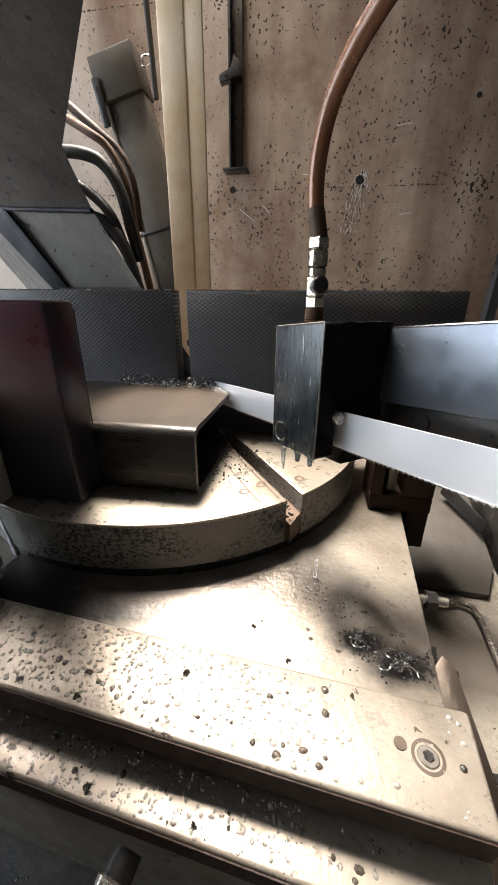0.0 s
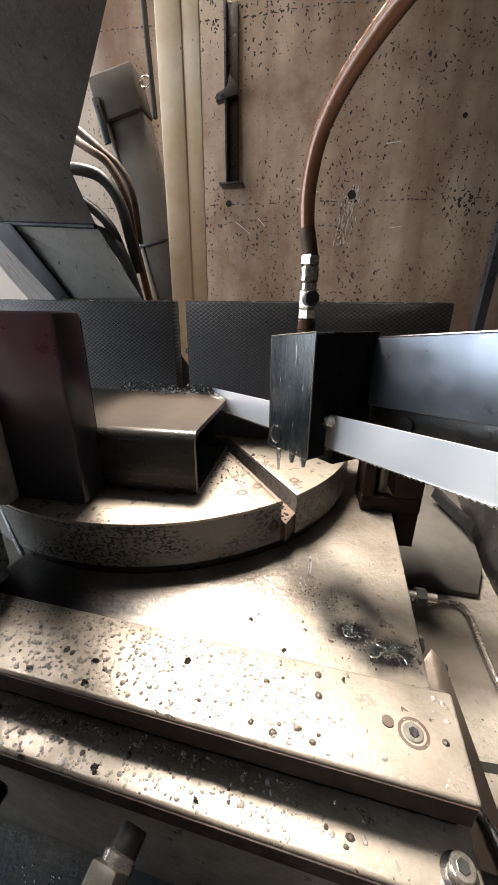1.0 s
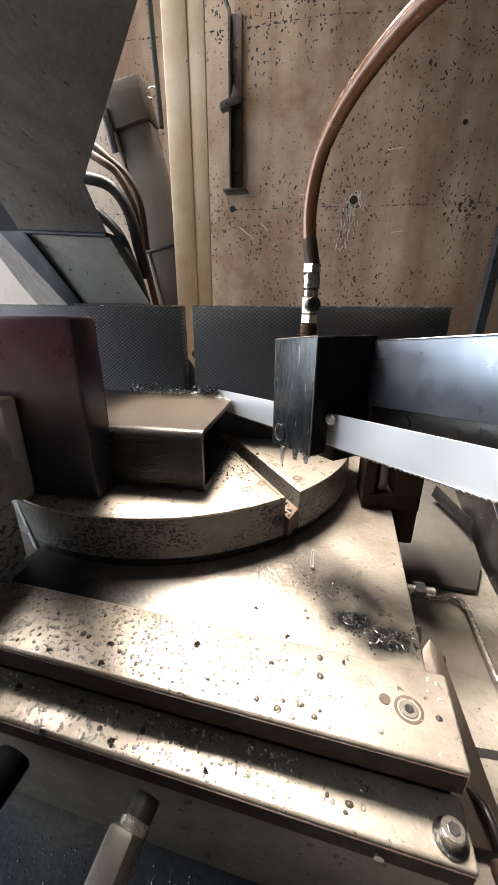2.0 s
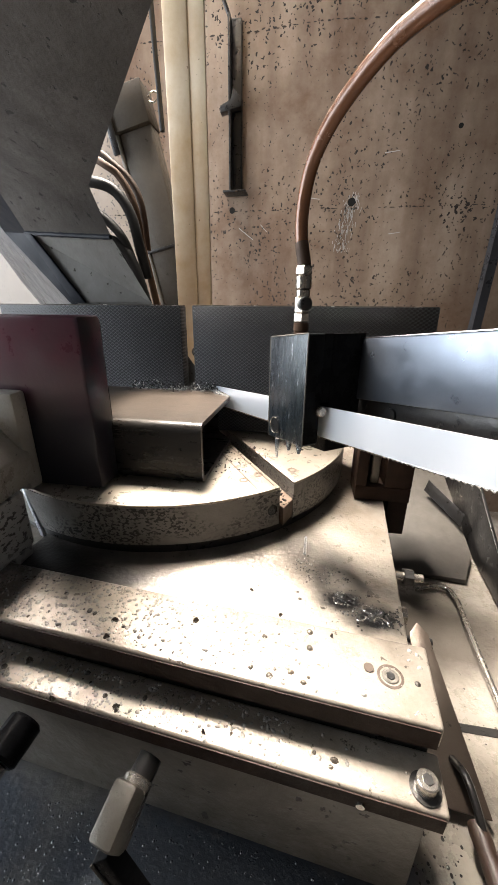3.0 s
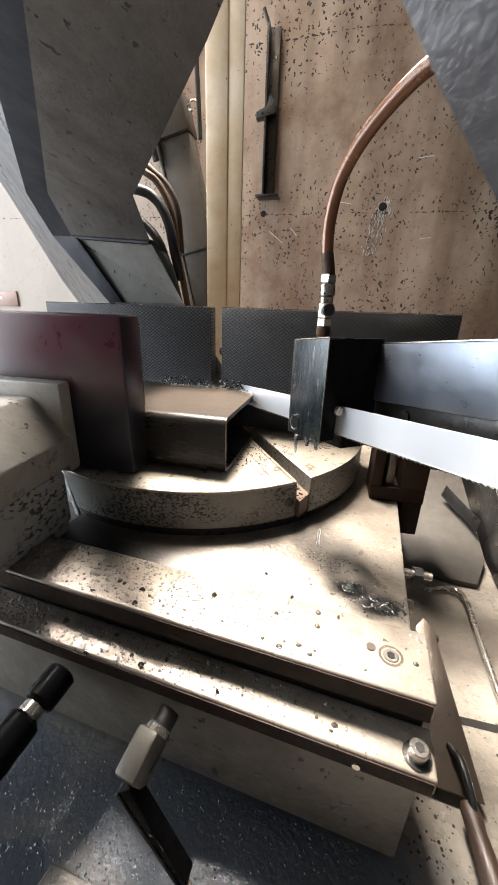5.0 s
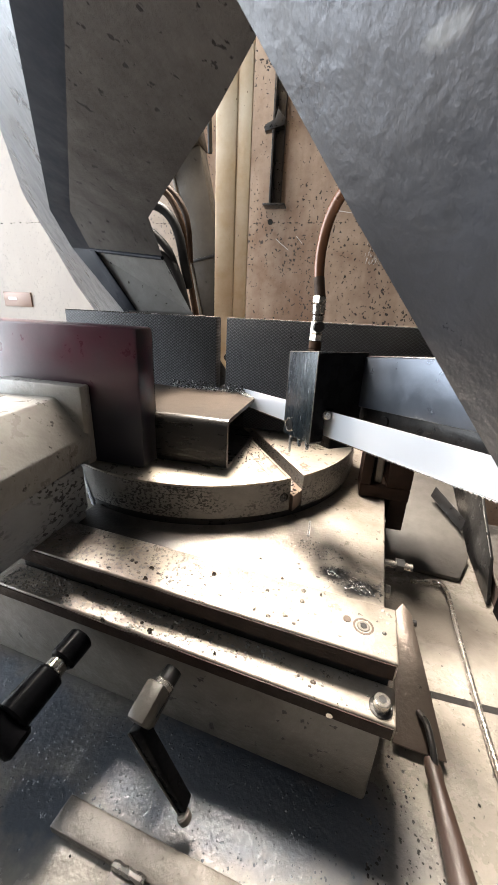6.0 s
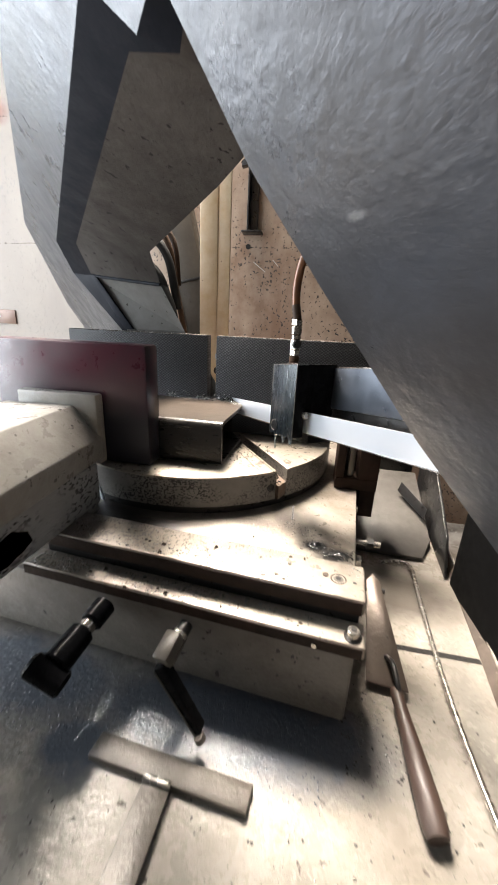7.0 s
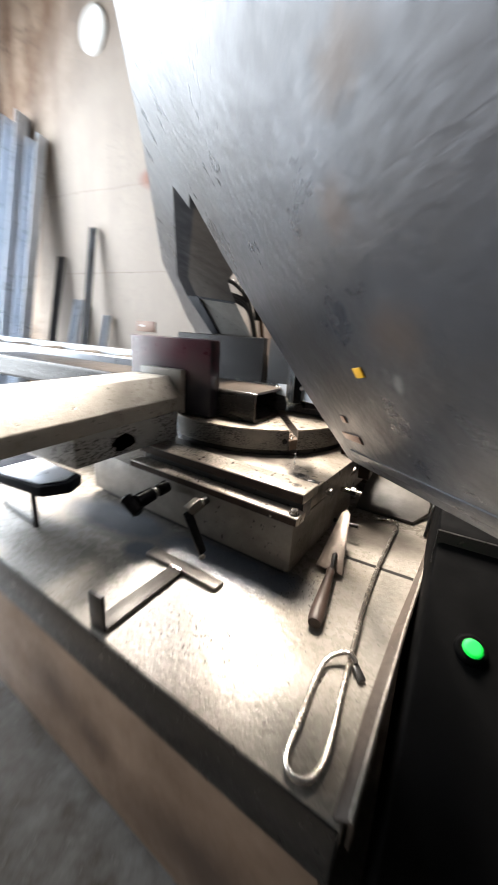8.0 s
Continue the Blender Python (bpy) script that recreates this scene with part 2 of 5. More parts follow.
lamp_green = bpy.data.materials.new("lit_green_lens")
lamp_green.use_nodes = True
gb = lamp_green.node_tree.nodes["Principled BSDF"]
gb.inputs["Base Color"].default_value = (0.01, 0.5, 0.06, 1)
gb.inputs["Emission Color"].default_value = (0.0, 0.75, 0.06, 1)
gb.inputs["Emission Strength"].default_value = 1.0
M["green"] = lamp_green
for key, level in (("plastic", 0.04), ("bowdark", 0.06), ("bowin", 0.15), ("rubber", 0.12)):
    M[key].node_tree.nodes["Principled BSDF"].inputs["Specular IOR Level"].default_value = level
M["boxin"] = material("speckled_dull_grey_sheet", (0.135, 0.132, 0.125), 0.7, 0, (0.075, 0.07, 0.064), 30, 0.7, (0.03, 0.026, 0.022), 110, 0.34, 0.3, 160)
M["boxin"].node_tree.nodes["Principled BSDF"].inputs["Specular IOR Level"].default_value = 0.15
M["trowel"] = material("stained_trowel_steel", (0.10, 0.084, 0.07), 0.38, 0.6, (0.10, 0.075, 0.06), 40, 0.8, (0.06, 0.045, 0.035), 60, 0.45, 0.2, 140)
M["castgrey"] = material("worn_cast_zinc", (0.14, 0.128, 0.11), 0.38, 0.3, (0.065, 0.058, 0.05), 60, 0.7, (0.05, 0.045, 0.04), 120, 0.4, 0.2, 200)
M["flange"] = material("greasy_brown_flange", (0.075, 0.055, 0.042), 0.8, 0, (0.03, 0.023, 0.018), 50, 0.8, (0.25, 0.23, 0.2), 140, 0.4, 0.4, 120)
M["lump"] = material("brown_wet_swarf", (0.17, 0.14, 0.11), 0.3, 0.2, (0.03, 0.026, 0.022), 120, 0.9, bump=0.6, bump_scale=200)
M["chipped"] = material("flaked_grey_enamel", (0.42, 0.42, 0.42), 0.42, 0, (0.28, 0.275, 0.265), 30, 0.7, (0.05, 0.046, 0.045), 130, 0.06, 0.3, 200, (1, 1, 1.7), patchy=12.0)
M["wetdark"] = material("dark_wet_bead", (0.07, 0.08, 0.10), 0.08, 0.1, (0.05, 0.055, 0.065), 60, 0.5, rough_var=0.04, coat=1.0)
bead = bpy.data.materials.new("clear_coolant_bead")
bead.use_nodes = True
bb = bead.node_tree.nodes["Principled BSDF"]
bb.inputs["Base Color"].default_value = (0.62, 0.59, 0.55, 1)
bb.inputs["Roughness"].default_value, bb.inputs["Transmission Weight"].default_value, bb.inputs["IOR"].default_value = 0.06, 0.6, 1.38
M["wet"] = bead


def soft_patch(m, spots, colour, rough, warp=0.02, scale=45, soft=0.45, strength=0.9, gloss=0.5):
    """Tints a surface in patches with ragged, soft edges, for film, smears and painted shade, at centres and half sizes
    in metres.
    """
    nt, lk = m.node_tree, m.node_tree.links.new
    bs = nt.nodes["Principled BSDF"]
    ge = nt.nodes.new("ShaderNodeNewGeometry")
    no = nt.nodes.new("ShaderNodeTexNoise")
    no.inputs["Scale"].default_value, no.inputs["Detail"].default_value, no.inputs["Roughness"].default_value = scale, 7, 0.65
    lk(ge.outputs["Position"], no.inputs["Vector"])
    wa = nt.nodes.new("ShaderNodeVectorMath")
    wa.operation = "MULTIPLY_ADD"
    lk(no.outputs["Color"], wa.inputs[0])
    wa.inputs[1].default_value = (warp * 2, warp * 2, warp * 2)
    lk(ge.outputs["Position"], wa.inputs[2])
    total = None
    for cx, cy, cz, sx, sy, sz in spots:
        a = nt.nodes.new("ShaderNodeVectorMath")
        a.operation = "SUBTRACT"
        lk(wa.outputs[0], a.inputs[0])
        a.inputs[1].default_value = (cx + warp, cy + warp, cz + warp)
        b = nt.nodes.new("ShaderNodeVectorMath")
        b.operation = "DIVIDE"
        lk(a.outputs[0], b.inputs[0])
        b.inputs[1].default_value = (sx, sy, sz)
        c = nt.nodes.new("ShaderNodeVectorMath")
        c.operation = "LENGTH"
        lk(b.outputs[0], c.inputs[0])
        r = nt.nodes.new("ShaderNodeMapRange")
        r.inputs["From Min"].default_value, r.inputs["From Max"].default_value = 1.0 + soft, 1.0 - soft
        r.inputs["To Max"].default_value = strength
        lk(c.outputs["Value"], r.inputs[0])
        if total is None:
            total = r.outputs[0]
        else:
            mx = nt.nodes.new("ShaderNodeMath")
            mx.operation = "MAXIMUM"
            lk(total, mx.inputs[0])
            lk(r.outputs[0], mx.inputs[1])
            total = mx.outputs[0]
    mc = nt.nodes.new("ShaderNodeMix")
    mc.data_type = "RGBA"
    lk(total, mc.inputs[0])
    lk(bs.inputs["Base Color"].links[0].from_socket, mc.inputs[6])
    mc.inputs[7].default_value = (*colour, 1)
    lk(mc.outputs[2], bs.inputs["Base Color"])
    mr = nt.nodes.new("ShaderNodeMix")
    lk(total, mr.inputs[0])
    lk(bs.inputs["Roughness"].links[0].from_socket, mr.inputs[2])
    mr.inputs[3].default_value = rough
    lk(mr.outputs[0], bs.inputs["Roughness"])
    sp = nt.nodes.new("ShaderNodeMapRange")
    sp.inputs["To Min"].default_value, sp.inputs["To Max"].default_value = 0.5, gloss
    lk(total, sp.inputs[0])
    lk(sp.outputs[0], bs.inputs["Specular IOR Level"])


# oily film round the sludge, darker bed by the vise, film in the tray, and shade put into colour as noted
soft_patch(M["bed"], [(0.163, 0.217, 0.842, 0.023, 0.014, 0.1), (0.138, 0.232, 0.842, 0.020, 0.012, 0.1), (-0.165, 0.240, 0.842, 0.075, 0.034, 0.1), (-0.095, 0.228, 0.842, 0.080, 0.020, 0.1)], (0.010, 0.0095, 0.010), 0.34, 0.010, 60, 0.45, 1.0, 0.03)
# table rim's shade on the plate put into the bed colour, with oily mottling
soft_patch(M["bed"], [(-0.03, 0.246, 0.842, 0.060, 0.020, 0.012), (0.045, 0.272, 0.842, 0.045, 0.026, 0.012), (0.095, 0.300, 0.842, 0.026, 0.036, 0.012), (0.120, 0.265, 0.842, 0.012, 0.026, 0.012), (-0.20, 0.27, 0.842, 0.10, 0.045, 0.012)], (0.035, 0.030, 0.028), 0.30, 0.014, 50, 0.6, 0.72, 0.6)
# darker brown left end of the upper strip
soft_patch(M["bed"], [(-0.20, 0.195, 0.852, 0.075, 0.036, 0.004)], (0.09, 0.072, 0.058), 0.26, 0.022, 40, 0.6, 0.7, 0.7)
# wet film together with the bed's and clamp handle's shadow, painted on the tray
soft_patch(M["tray"], [(0.05, 0.090, 0.70, 0.165, 0.050, 0.2), (-0.20, 0.095, 0.70, 0.15, 0.050, 0.2), (-0.085, 0.040, 0.70, 0.035, 0.030, 0.2), (0.175, 0.095, 0.70, 0.030, 0.035, 0.2)], (0.075, 0.091, 0.118), 0.15, 0.02, 40, 0.35, 0.88, 0.7)
soft_patch(M["tray"], [(0.07, -0.075, 0.70, 0.050, 0.030, 0.2), (0.16, -0.03, 0.70, 0.030, 0.022, 0.2), (-0.13, -0.02, 0.70, 0.07, 0.025, 0.2), (0.285, -0.12, 0.70, 0.055, 0.035, 0.2), (0.33, 0.13, 0.70, 0.018, 0.09, 0.2)], (0.135, 0.130, 0.115), 0.24, 0.022, 55, 0.7, 0.6, 0.6)
soft_patch(M["brownpanel"], [(-0.16, -0.10, 0.46, 0.07, 0.2, 0.05), (-0.05, -0.11, 0.43, 0.05, 0.2, 0.03), (0.20, -0.13, 0.40, 0.12, 0.2, 0.06)], (0.085, 0.055, 0.042), 0.5, 0.03, 30, 0.7, 0.75)
# lighter brown on the tube's top stands for the light falling there
soft_patch(M["tube"], [(-0.25, 0.40, 0.974, 0.5, 0.12, 0.007)], (0.065, 0.049, 0.037), 0.34, 0.004, 60, 0.3, 0.9)
# darker patch of tray round the hook of the rod
soft_patch(M["tray"], [(0.285, 0.345, 0.70, 0.085, 0.055, 0.2)], (0.055, 0.046, 0.038), 0.5, 0.02, 40, 0.4, 0.85, 0.2)
soft_patch(M["bow"], [(0.126, 0.010, 1.155, 0.0046, 0.006, 0.0016)], (0.24, 0.24, 0.24), 0.5, 0.0015, 200, 0.35, 0.5)
soft_patch(M["bow"], [(0.321, -0.127, 1.070, 0.0035, 0.005, 0.013)], (0.24, 0.24, 0.24), 0.5, 0.0015, 200, 0.35, 0.65)
soft_patch(M["bow"], [(0.287, -0.214, 1.199, 0.020, 0.020, 0.008), (0.276, -0.167, 1.163, 0.012, 0.02, 0.012), (0.315, -0.150, 1.10, 0.020, 0.03, 0.014)], (0.085, 0.060, 0.045), 0.5, 0.014, 60, 0.6, 0.6)
# shade over the bow's lower right, put into the enamel colour
soft_patch(M["bow"], [(0.20, -0.02, 1.09, 0.05, 0.06, 0.028), (0.125, 0.05, 1.085, 0.016, 0.03, 0.030), (0.26, -0.03, 1.05, 0.05, 0.05, 0.03)], (0.030, 0.027, 0.026), 0.42, 0.030, 50, 0.7, 0.7)
# paler left end of the wall, then a reddish mark on it
soft_patch(M["concrete"], [(-1.75, 1.56, 1.30, 0.95, 0.4, 1.6)], (0.46, 0.42, 0.38), 0.85, 0.10, 4, 0.25, 0.72)
soft_patch(M["concrete"], [(-1.46, 1.56, 1.97, 0.10, 0.2, 0.05)], (0.26, 0.075, 0.05), 0.85, 0.02, 30, 0.4, 0.65)
# jaw's lower half tinted dark as shade, and its end face darker
soft_patch(M["red"], [(-0.20, 0.30, 0.90, 0.30, 0.10, 0.108), (-0.104, 0.30, 0.98, 0.0085, 0.07, 0.20)], (0.012, 0.013, 0.019), 0.30, 0.010, 26, 0.30, 0.97)

# ---- builders ----
BASE = {}


def thing(name, base, label, category, group="", kind=""):
    ob = new(name)
    ob.empty_display_size = 0.05
    ob.location = base
    BASE[ob.name] = Vector(base)
    return tagged(ob, label, category, group, kind)


def part(name, bm, mat, parent=None, label="", smooth=True, base=None):
    """Links a bmesh in world places as one mesh, under a thing or a part, or alone with its origin at base."""
    off = BASE[parent.name] if parent else Vector(base or (0, 0, 0))
    for v in bm.verts:
        v.co -= off
    bmesh.ops.recalc_face_normals(bm, faces=bm.faces)
    me = bpy.data.meshes.new(name)
    bm.to_mesh(me)
    bm.free()
    for p in me.polygons:
        p.use_smooth = smooth
    if smooth:
        me.set_sharp_from_angle(angle=radians(35))
    me.materials.append(M[mat] if isinstance(mat, str) else mat)
    ob = new(name, me)
    BASE[ob.name] = off
    if parent:
        ob.parent = parent
    else:
        ob.location = off
    if label:
        ob["label"] = label
    return ob


def setting(name, bm, mat, label, category, smooth=False):
    return tagged(part(name, bm, mat, None, "", smooth), label, category, "", "structure")


def bevel(bm, w, seg=2, edges=None):
    if w > 0:
        bmesh.ops.bevel(bm, geom=edges or [e for e in bm.edges if len(e.link_faces) == 2 and e.calc_face_angle(0) > 0.5],
                        offset=w, segments=seg, profile=0.5, affect="EDGES", clamp_overlap=True)


def box(x0, x1, y0, y1, z0, z1, w=0.0, seg=2, m=None):
    bm = bmesh.new()
    bmesh.ops.create_cube(bm, size=1)
    for v in bm.verts:
        v.co = Vector(((x0 + x1) / 2 + v.co.x * (x1 - x0), (y0 + y1) / 2 + v.co.y * (y1 - y0), (z0 + z1) / 2 + v.co.z * (z1 - z0)))
    bevel(bm, w, seg)
    if m:
        bm.transform(m)
    return bm


def prism(pts, lo, hi, w=0.0, m=None, seg=2):
    """A plan outline, raised from lo to hi along z."""
    bm = bmesh.new()
    a = [bm.verts.new((x, y, lo)) for x, y in pts]
    b = [bm.verts.new((x, y, hi)) for x, y in pts]
    n = len(pts)
    bm.faces.new(a[::-1])
    bm.faces.new(b)
    for i in range(n):
        bm.faces.new((a[i], a[(i + 1) % n], b[(i + 1) % n], b[i]))
    bmesh.ops.recalc_face_normals(bm, faces=bm.faces)
    bevel(bm, w, seg)
    if m:
        bm.transform(m)
    return bm


def rod(p, q, r0, r1=None, seg=24, w=0.0):
    """A round or many-sided bar from p to q."""
    p, q = Vector(p), Vector(q)
    bm = bmesh.new()
    bmesh.ops.create_cone(bm, cap_ends=True, segments=seg, radius1=r0, radius2=r0 if r1 is None else r1, depth=(q - p).length)
    if w:
        bevel(bm, w, 1, [e for e in bm.edges if e.calc_face_angle(0) > 1.2])
    bm.transform(Matrix.Translation((p + q) / 2) @ (q - p).to_track_quat("Z", "Y").to_matrix().to_4x4())
    return bm


def smooth_line(pts, steps=8):
    """A soft line through the points."""
    pts = [Vector(p) for p in pts]
    ext = [2 * pts[0] - pts[1]] + pts + [2 * pts[-1] - pts[-2]]
    out = []
    for i in range(1, len(ext) - 2):
        p0, p1, p2, p3 = ext[i - 1:i + 3]
        for k in range(steps):
            t = k / steps
            out.append(0.5 * ((2 * p1) + (p2 - p0) * t + (2 * p0 - 5 * p1 + 4 * p2 - p3) * t * t + (3 * p1 - p0 - 3 * p2 + p3) * t ** 3))
    return out + [pts[-1]]


def sweep(pts, r, seg=14, steps=8, ripple=0.0):
    line = smooth_line(pts, steps)
    bm = bmesh.new()
    rings = []
    up = Vector((0.13, 0.21, 1)).normalized()
    for i, p in enumerate(line):
        d = (line[min(i + 1, len(line) - 1)] - line[max(i - 1, 0)]).normalized()
        s = d.cross(up)
        if s.length < 0.1:
            s = d.cross(Vector((1, 0, 0)))
        s.normalize()
        u = s.cross(d)
        rr = r * (1 + ripple * (i % 2))
        rings.append([bm.verts.new(p + rr * (math.cos(a) * s + math.sin(a) * u)) for a in (2 * math.pi * k / seg for k in range(seg))])
    for a, b in zip(rings, rings[1:]):
        for k in range(seg):
            bm.faces.new((a[k], a[(k + 1) % seg], b[(k + 1) % seg], b[k]))
    bm.faces.new(rings[0][::-1])
    bm.faces.new(rings[-1])
    return bm


def join(*bms):
    out = bmesh.new()
    for b in bms:
        me = bpy.data.meshes.new("tmp")
        b.to_mesh(me)
        b.free()
        out.from_mesh(me)
        bpy.data.meshes.remove(me)
    return out


def plate_from(corners, back, w=0.002):
    """A flat sheet through the corners, with its thickness along back."""
    bm = bmesh.new()
    a = [bm.verts.new(Vector(c)) for c in corners]
    b = [bm.verts.new(Vector(c) + Vector(back)) for c in corners]
    n = len(a)
    bm.faces.new(a)
    bm.faces.new(b[::-1])
    for i in range(n):
        bm.faces.new((a[i], b[i], b[(i + 1) % n], a[(i + 1) % n]))
    bmesh.ops.recalc_face_normals(bm, faces=bm.faces)
    bevel(bm, w, 2)
    return bm


FLOOR, TRAY, BED, PLATE, LOW, TOP = 0.22, 0.70, 0.854, 0.841, 0.822, 0.900
WALL = 1.56

# ---- the room ----
setting("floor", box(-3.2, 3.2, -3.2, WALL, FLOOR - 0.1, FLOOR), "floor", "wet dark grey concrete workshop floor", "floor")
setting("wall_back", box(-3.2, 3.2, WALL, WALL + 0.25, FLOOR - 0.1, 3.4), "concrete", "brown stained board-marked concrete wall with bug holes", "wall")
# unseen walls, added to close the room and limit bounced light
setting("unseen_wall_right", box(3.0, 3.2, -3.0, WALL, FLOOR, 3.2), "plaster", "plain grey unseen wall that closes the room", "wall")
setting("unseen_wall_front", box(-3.0, 3.0, -3.2, -3.0, FLOOR, 3.2), "plaster", "plain grey unseen wall that closes the room behind the saw", "wall")
setting("wall_left", join(box(-3.2, -3.0, -3.0, -1.40, FLOOR, 3.2), box(-3.2, -3.0, 1.42, WALL, FLOOR, 3.2), box(-3.2, -3.0, -1.40, 1.42, 3.0, 3.2)),
        "plaster", "grey workshop wall with a wide open doorway", "wall")
# unseen ceiling, its two openings assumed for the added lamps
setting("ceiling", join(box(-3.2, 3.2, -3.2, 0.66, 3.2, 3.4), box(-3.2, 3.2, 1.50, WALL, 3.2, 3.4), box(-3.2, -1.50, 0.66, 1.50, 3.2, 3.4), box(-0.86, -0.72, 0.66, 1.50, 3.2, 3.4), box(-0.06, 3.2, 0.66, 1.50, 3.2, 3.4)),
        "plaster", "unseen grey ceiling with openings for the two assumed roof lamps", "ceiling")

# raised joint lines and blow-outs that the boards left in the wall
for zz, seedy in ((1.437, 1), (1.955, 2), (0.92, 3)):
    bm = bmesh.new()
    random.seed(seedy)
    x, dz = -3.0, 0.0
    while x < 3.0:
        dz = max(-0.006, min(0.006, dz + random.uniform(-0.002, 0.002)))
        L, h, dp = random.uniform(0.006, 0.03), random.uniform(0.0016, 0.005), random.uniform(0.0008, 0.003)
        if random.random() < 0.82:
            a = [bm.verts.new((x + L * f, WALL + 0.001, zz + dz + h * g * random.uniform(0.5, 1.2))) for f, g in ((0, 0), (0.3, -1), (0.8, -0.8), (1, 0), (0.7, 0.9), (0.25, 1))]
            tip = bm.verts.new((x + L * random.uniform(0.3, 0.7), WALL - dp, zz + dz))
            for k in range(6):
                bm.faces.new((a[k], a[(k + 1) % 6], tip))
        x += L * random.uniform(0.7, 1.2)
    setting("wall_joint", bm, "joint", "rough broken ridge between two formwork boards", "wall joint")

# ---- saw base: tray, panels, rim ----
TR = [(-1.05, -0.045), (0.345, -0.165), (0.345, -0.05), (0.36, 0.10), (0.372, 0.26), (0.40, 0.60), (0.40, 0.95), (-1.05, 0.95)]
base_ob = thing("band_saw_cabinet", (-0.3, 0.3, FLOOR), "grey painted saw cabinet with a wet chip tray and rust-stained front", "machine base")
part("tray", prism(TR, TRAY - 0.02, TRAY, 0.003), "tray", base_ob, "wet grey chip tray with chips and stains")
# lip and plinth take the black material for the shade on them
part("front_lip", plate_from([(-1.05, -0.047, 0.698), (0.343, -0.167, 0.698), (0.343, -0.167, 0.62), (-1.05, -0.047, 0.62)], (0.0015, 0.018, 0)), "dark", base_ob, "front lip, dark for the shade it lies in")
part("front_panel", plate_from([(-1.03, -0.03, 0.62), (0.335, -0.147, 0.62), (0.335, -0.147, 0.30), (-1.03, -0.03, 0.30)], (0.0015, 0.018, 0)), "brownpanel", base_ob, "brown rust-stained front panel")
part("plinth", box(-1.0, 0.33, 0.0, 0.9, FLOOR, 0.30), "dark", base_ob, "recessed plinth, black for the shade below the panel")
part("side_panel", box(0.325, 0.343, -0.10, 0.93, 0.36, 0.68, 0.002), "grey", base_ob)
rim_in = [(0.336, -0.160), (0.340, -0.05), (0.352, 0.10), (0.370, 0.26), (0.401, 0.60)]
rim_out = [(0.350, -0.163), (0.356, -0.05), (0.366, 0.10), (0.380, 0.26), (0.410, 0.60)]
for (a, b), (c, d) in zip(zip(rim_in, rim_out), zip(rim_in[1:], rim_out[1:])):
    part("side_flange", plate_from([(*a, TRAY + 0.0012), (*c, TRAY + 0.0012), (*d, TRAY + 0.015), (*b, TRAY + 0.015)], (0, 0, -0.003), 0.0004), "flange", base_ob, "oily brown sloping tray flange")
    part("rim_edge", sweep([(b[0], b[1], TRAY + 0.0155), ((b[0] + d[0]) / 2, (b[1] + d[1]) / 2, TRAY + 0.0158), (d[0], d[1], TRAY + 0.0155)], 0.0017, 8, 10, 0.2), "tray", base_ob, "worn bare rim edge")
    part("rim", plate_from([(b[0], b[1], TRAY - 0.02), (d[0], d[1], TRAY - 0.02), (d[0], d[1], TRAY + 0.014), (b[0], b[1], TRAY + 0.014)], (0.003, 0, 0), 0.0005), "edge", base_ob, "oily dark tray rim")
# dark strip for the tray joint and the shadow band that falls along it
part("tray_seam_shade", box(0.225, 0.366, 0.231, 0.239, TRAY - 0.001, TRAY + 0.0007), "sludge", base_ob, "dark joint line and shadow band drawn across the tray")

# ---- saw bed, turned a little ----
BT = pose(0.186, 0.127, 0, 0, 0, -5.0)
bed = thing("saw_bed", (0.0, 0.15, TRAY), "worn pale steel saw bed with two stepped strips, stains and chips", "machine bed")
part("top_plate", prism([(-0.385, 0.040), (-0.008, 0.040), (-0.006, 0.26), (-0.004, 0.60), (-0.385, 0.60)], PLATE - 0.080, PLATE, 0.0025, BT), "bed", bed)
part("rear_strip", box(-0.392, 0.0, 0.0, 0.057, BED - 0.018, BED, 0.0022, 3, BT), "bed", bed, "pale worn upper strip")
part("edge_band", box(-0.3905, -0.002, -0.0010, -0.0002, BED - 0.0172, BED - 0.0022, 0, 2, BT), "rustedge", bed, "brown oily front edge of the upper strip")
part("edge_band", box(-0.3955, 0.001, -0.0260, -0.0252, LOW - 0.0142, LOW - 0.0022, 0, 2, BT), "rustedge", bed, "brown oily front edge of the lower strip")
# shade under the upper strip, given as a black material
part("recess", box(-0.388, -0.003, 0.007, 0.0395, LOW - 0.02, BED - 0.0185, 0, 2, BT), "dark", bed, "recess between the strips, blackened for its shade")
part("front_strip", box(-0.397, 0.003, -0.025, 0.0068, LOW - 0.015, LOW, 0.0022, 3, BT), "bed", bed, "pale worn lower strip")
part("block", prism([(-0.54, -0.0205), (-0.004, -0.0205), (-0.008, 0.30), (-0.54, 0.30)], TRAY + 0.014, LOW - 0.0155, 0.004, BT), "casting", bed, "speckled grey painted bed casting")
# shaded gap under the casting, given as black
part("foot", box(-0.53, -0.02, -0.006, 0.28, TRAY, TRAY + 0.014, 0, 2, BT), "dark", bed, "recessed foot, black for the shaded gap")


def socket_screw(x, y, z, r, h, parent, name="socket_screw", label="bright socket-head screw", mat="steel"):
    n = 6
    bm = rod((x, y, z - 0.004), (x, y, z + h), r, r * 0.96, 28, r * 0.1)
    sc = part(name, bm, mat, parent, label)
    part("socket", rod((x, y, z + h - 0.002), (x, y, z + h + 0.0006), r * 0.5, r * 0.5, n), "dark", sc, "dark hexagonal socket", False)
    return sc


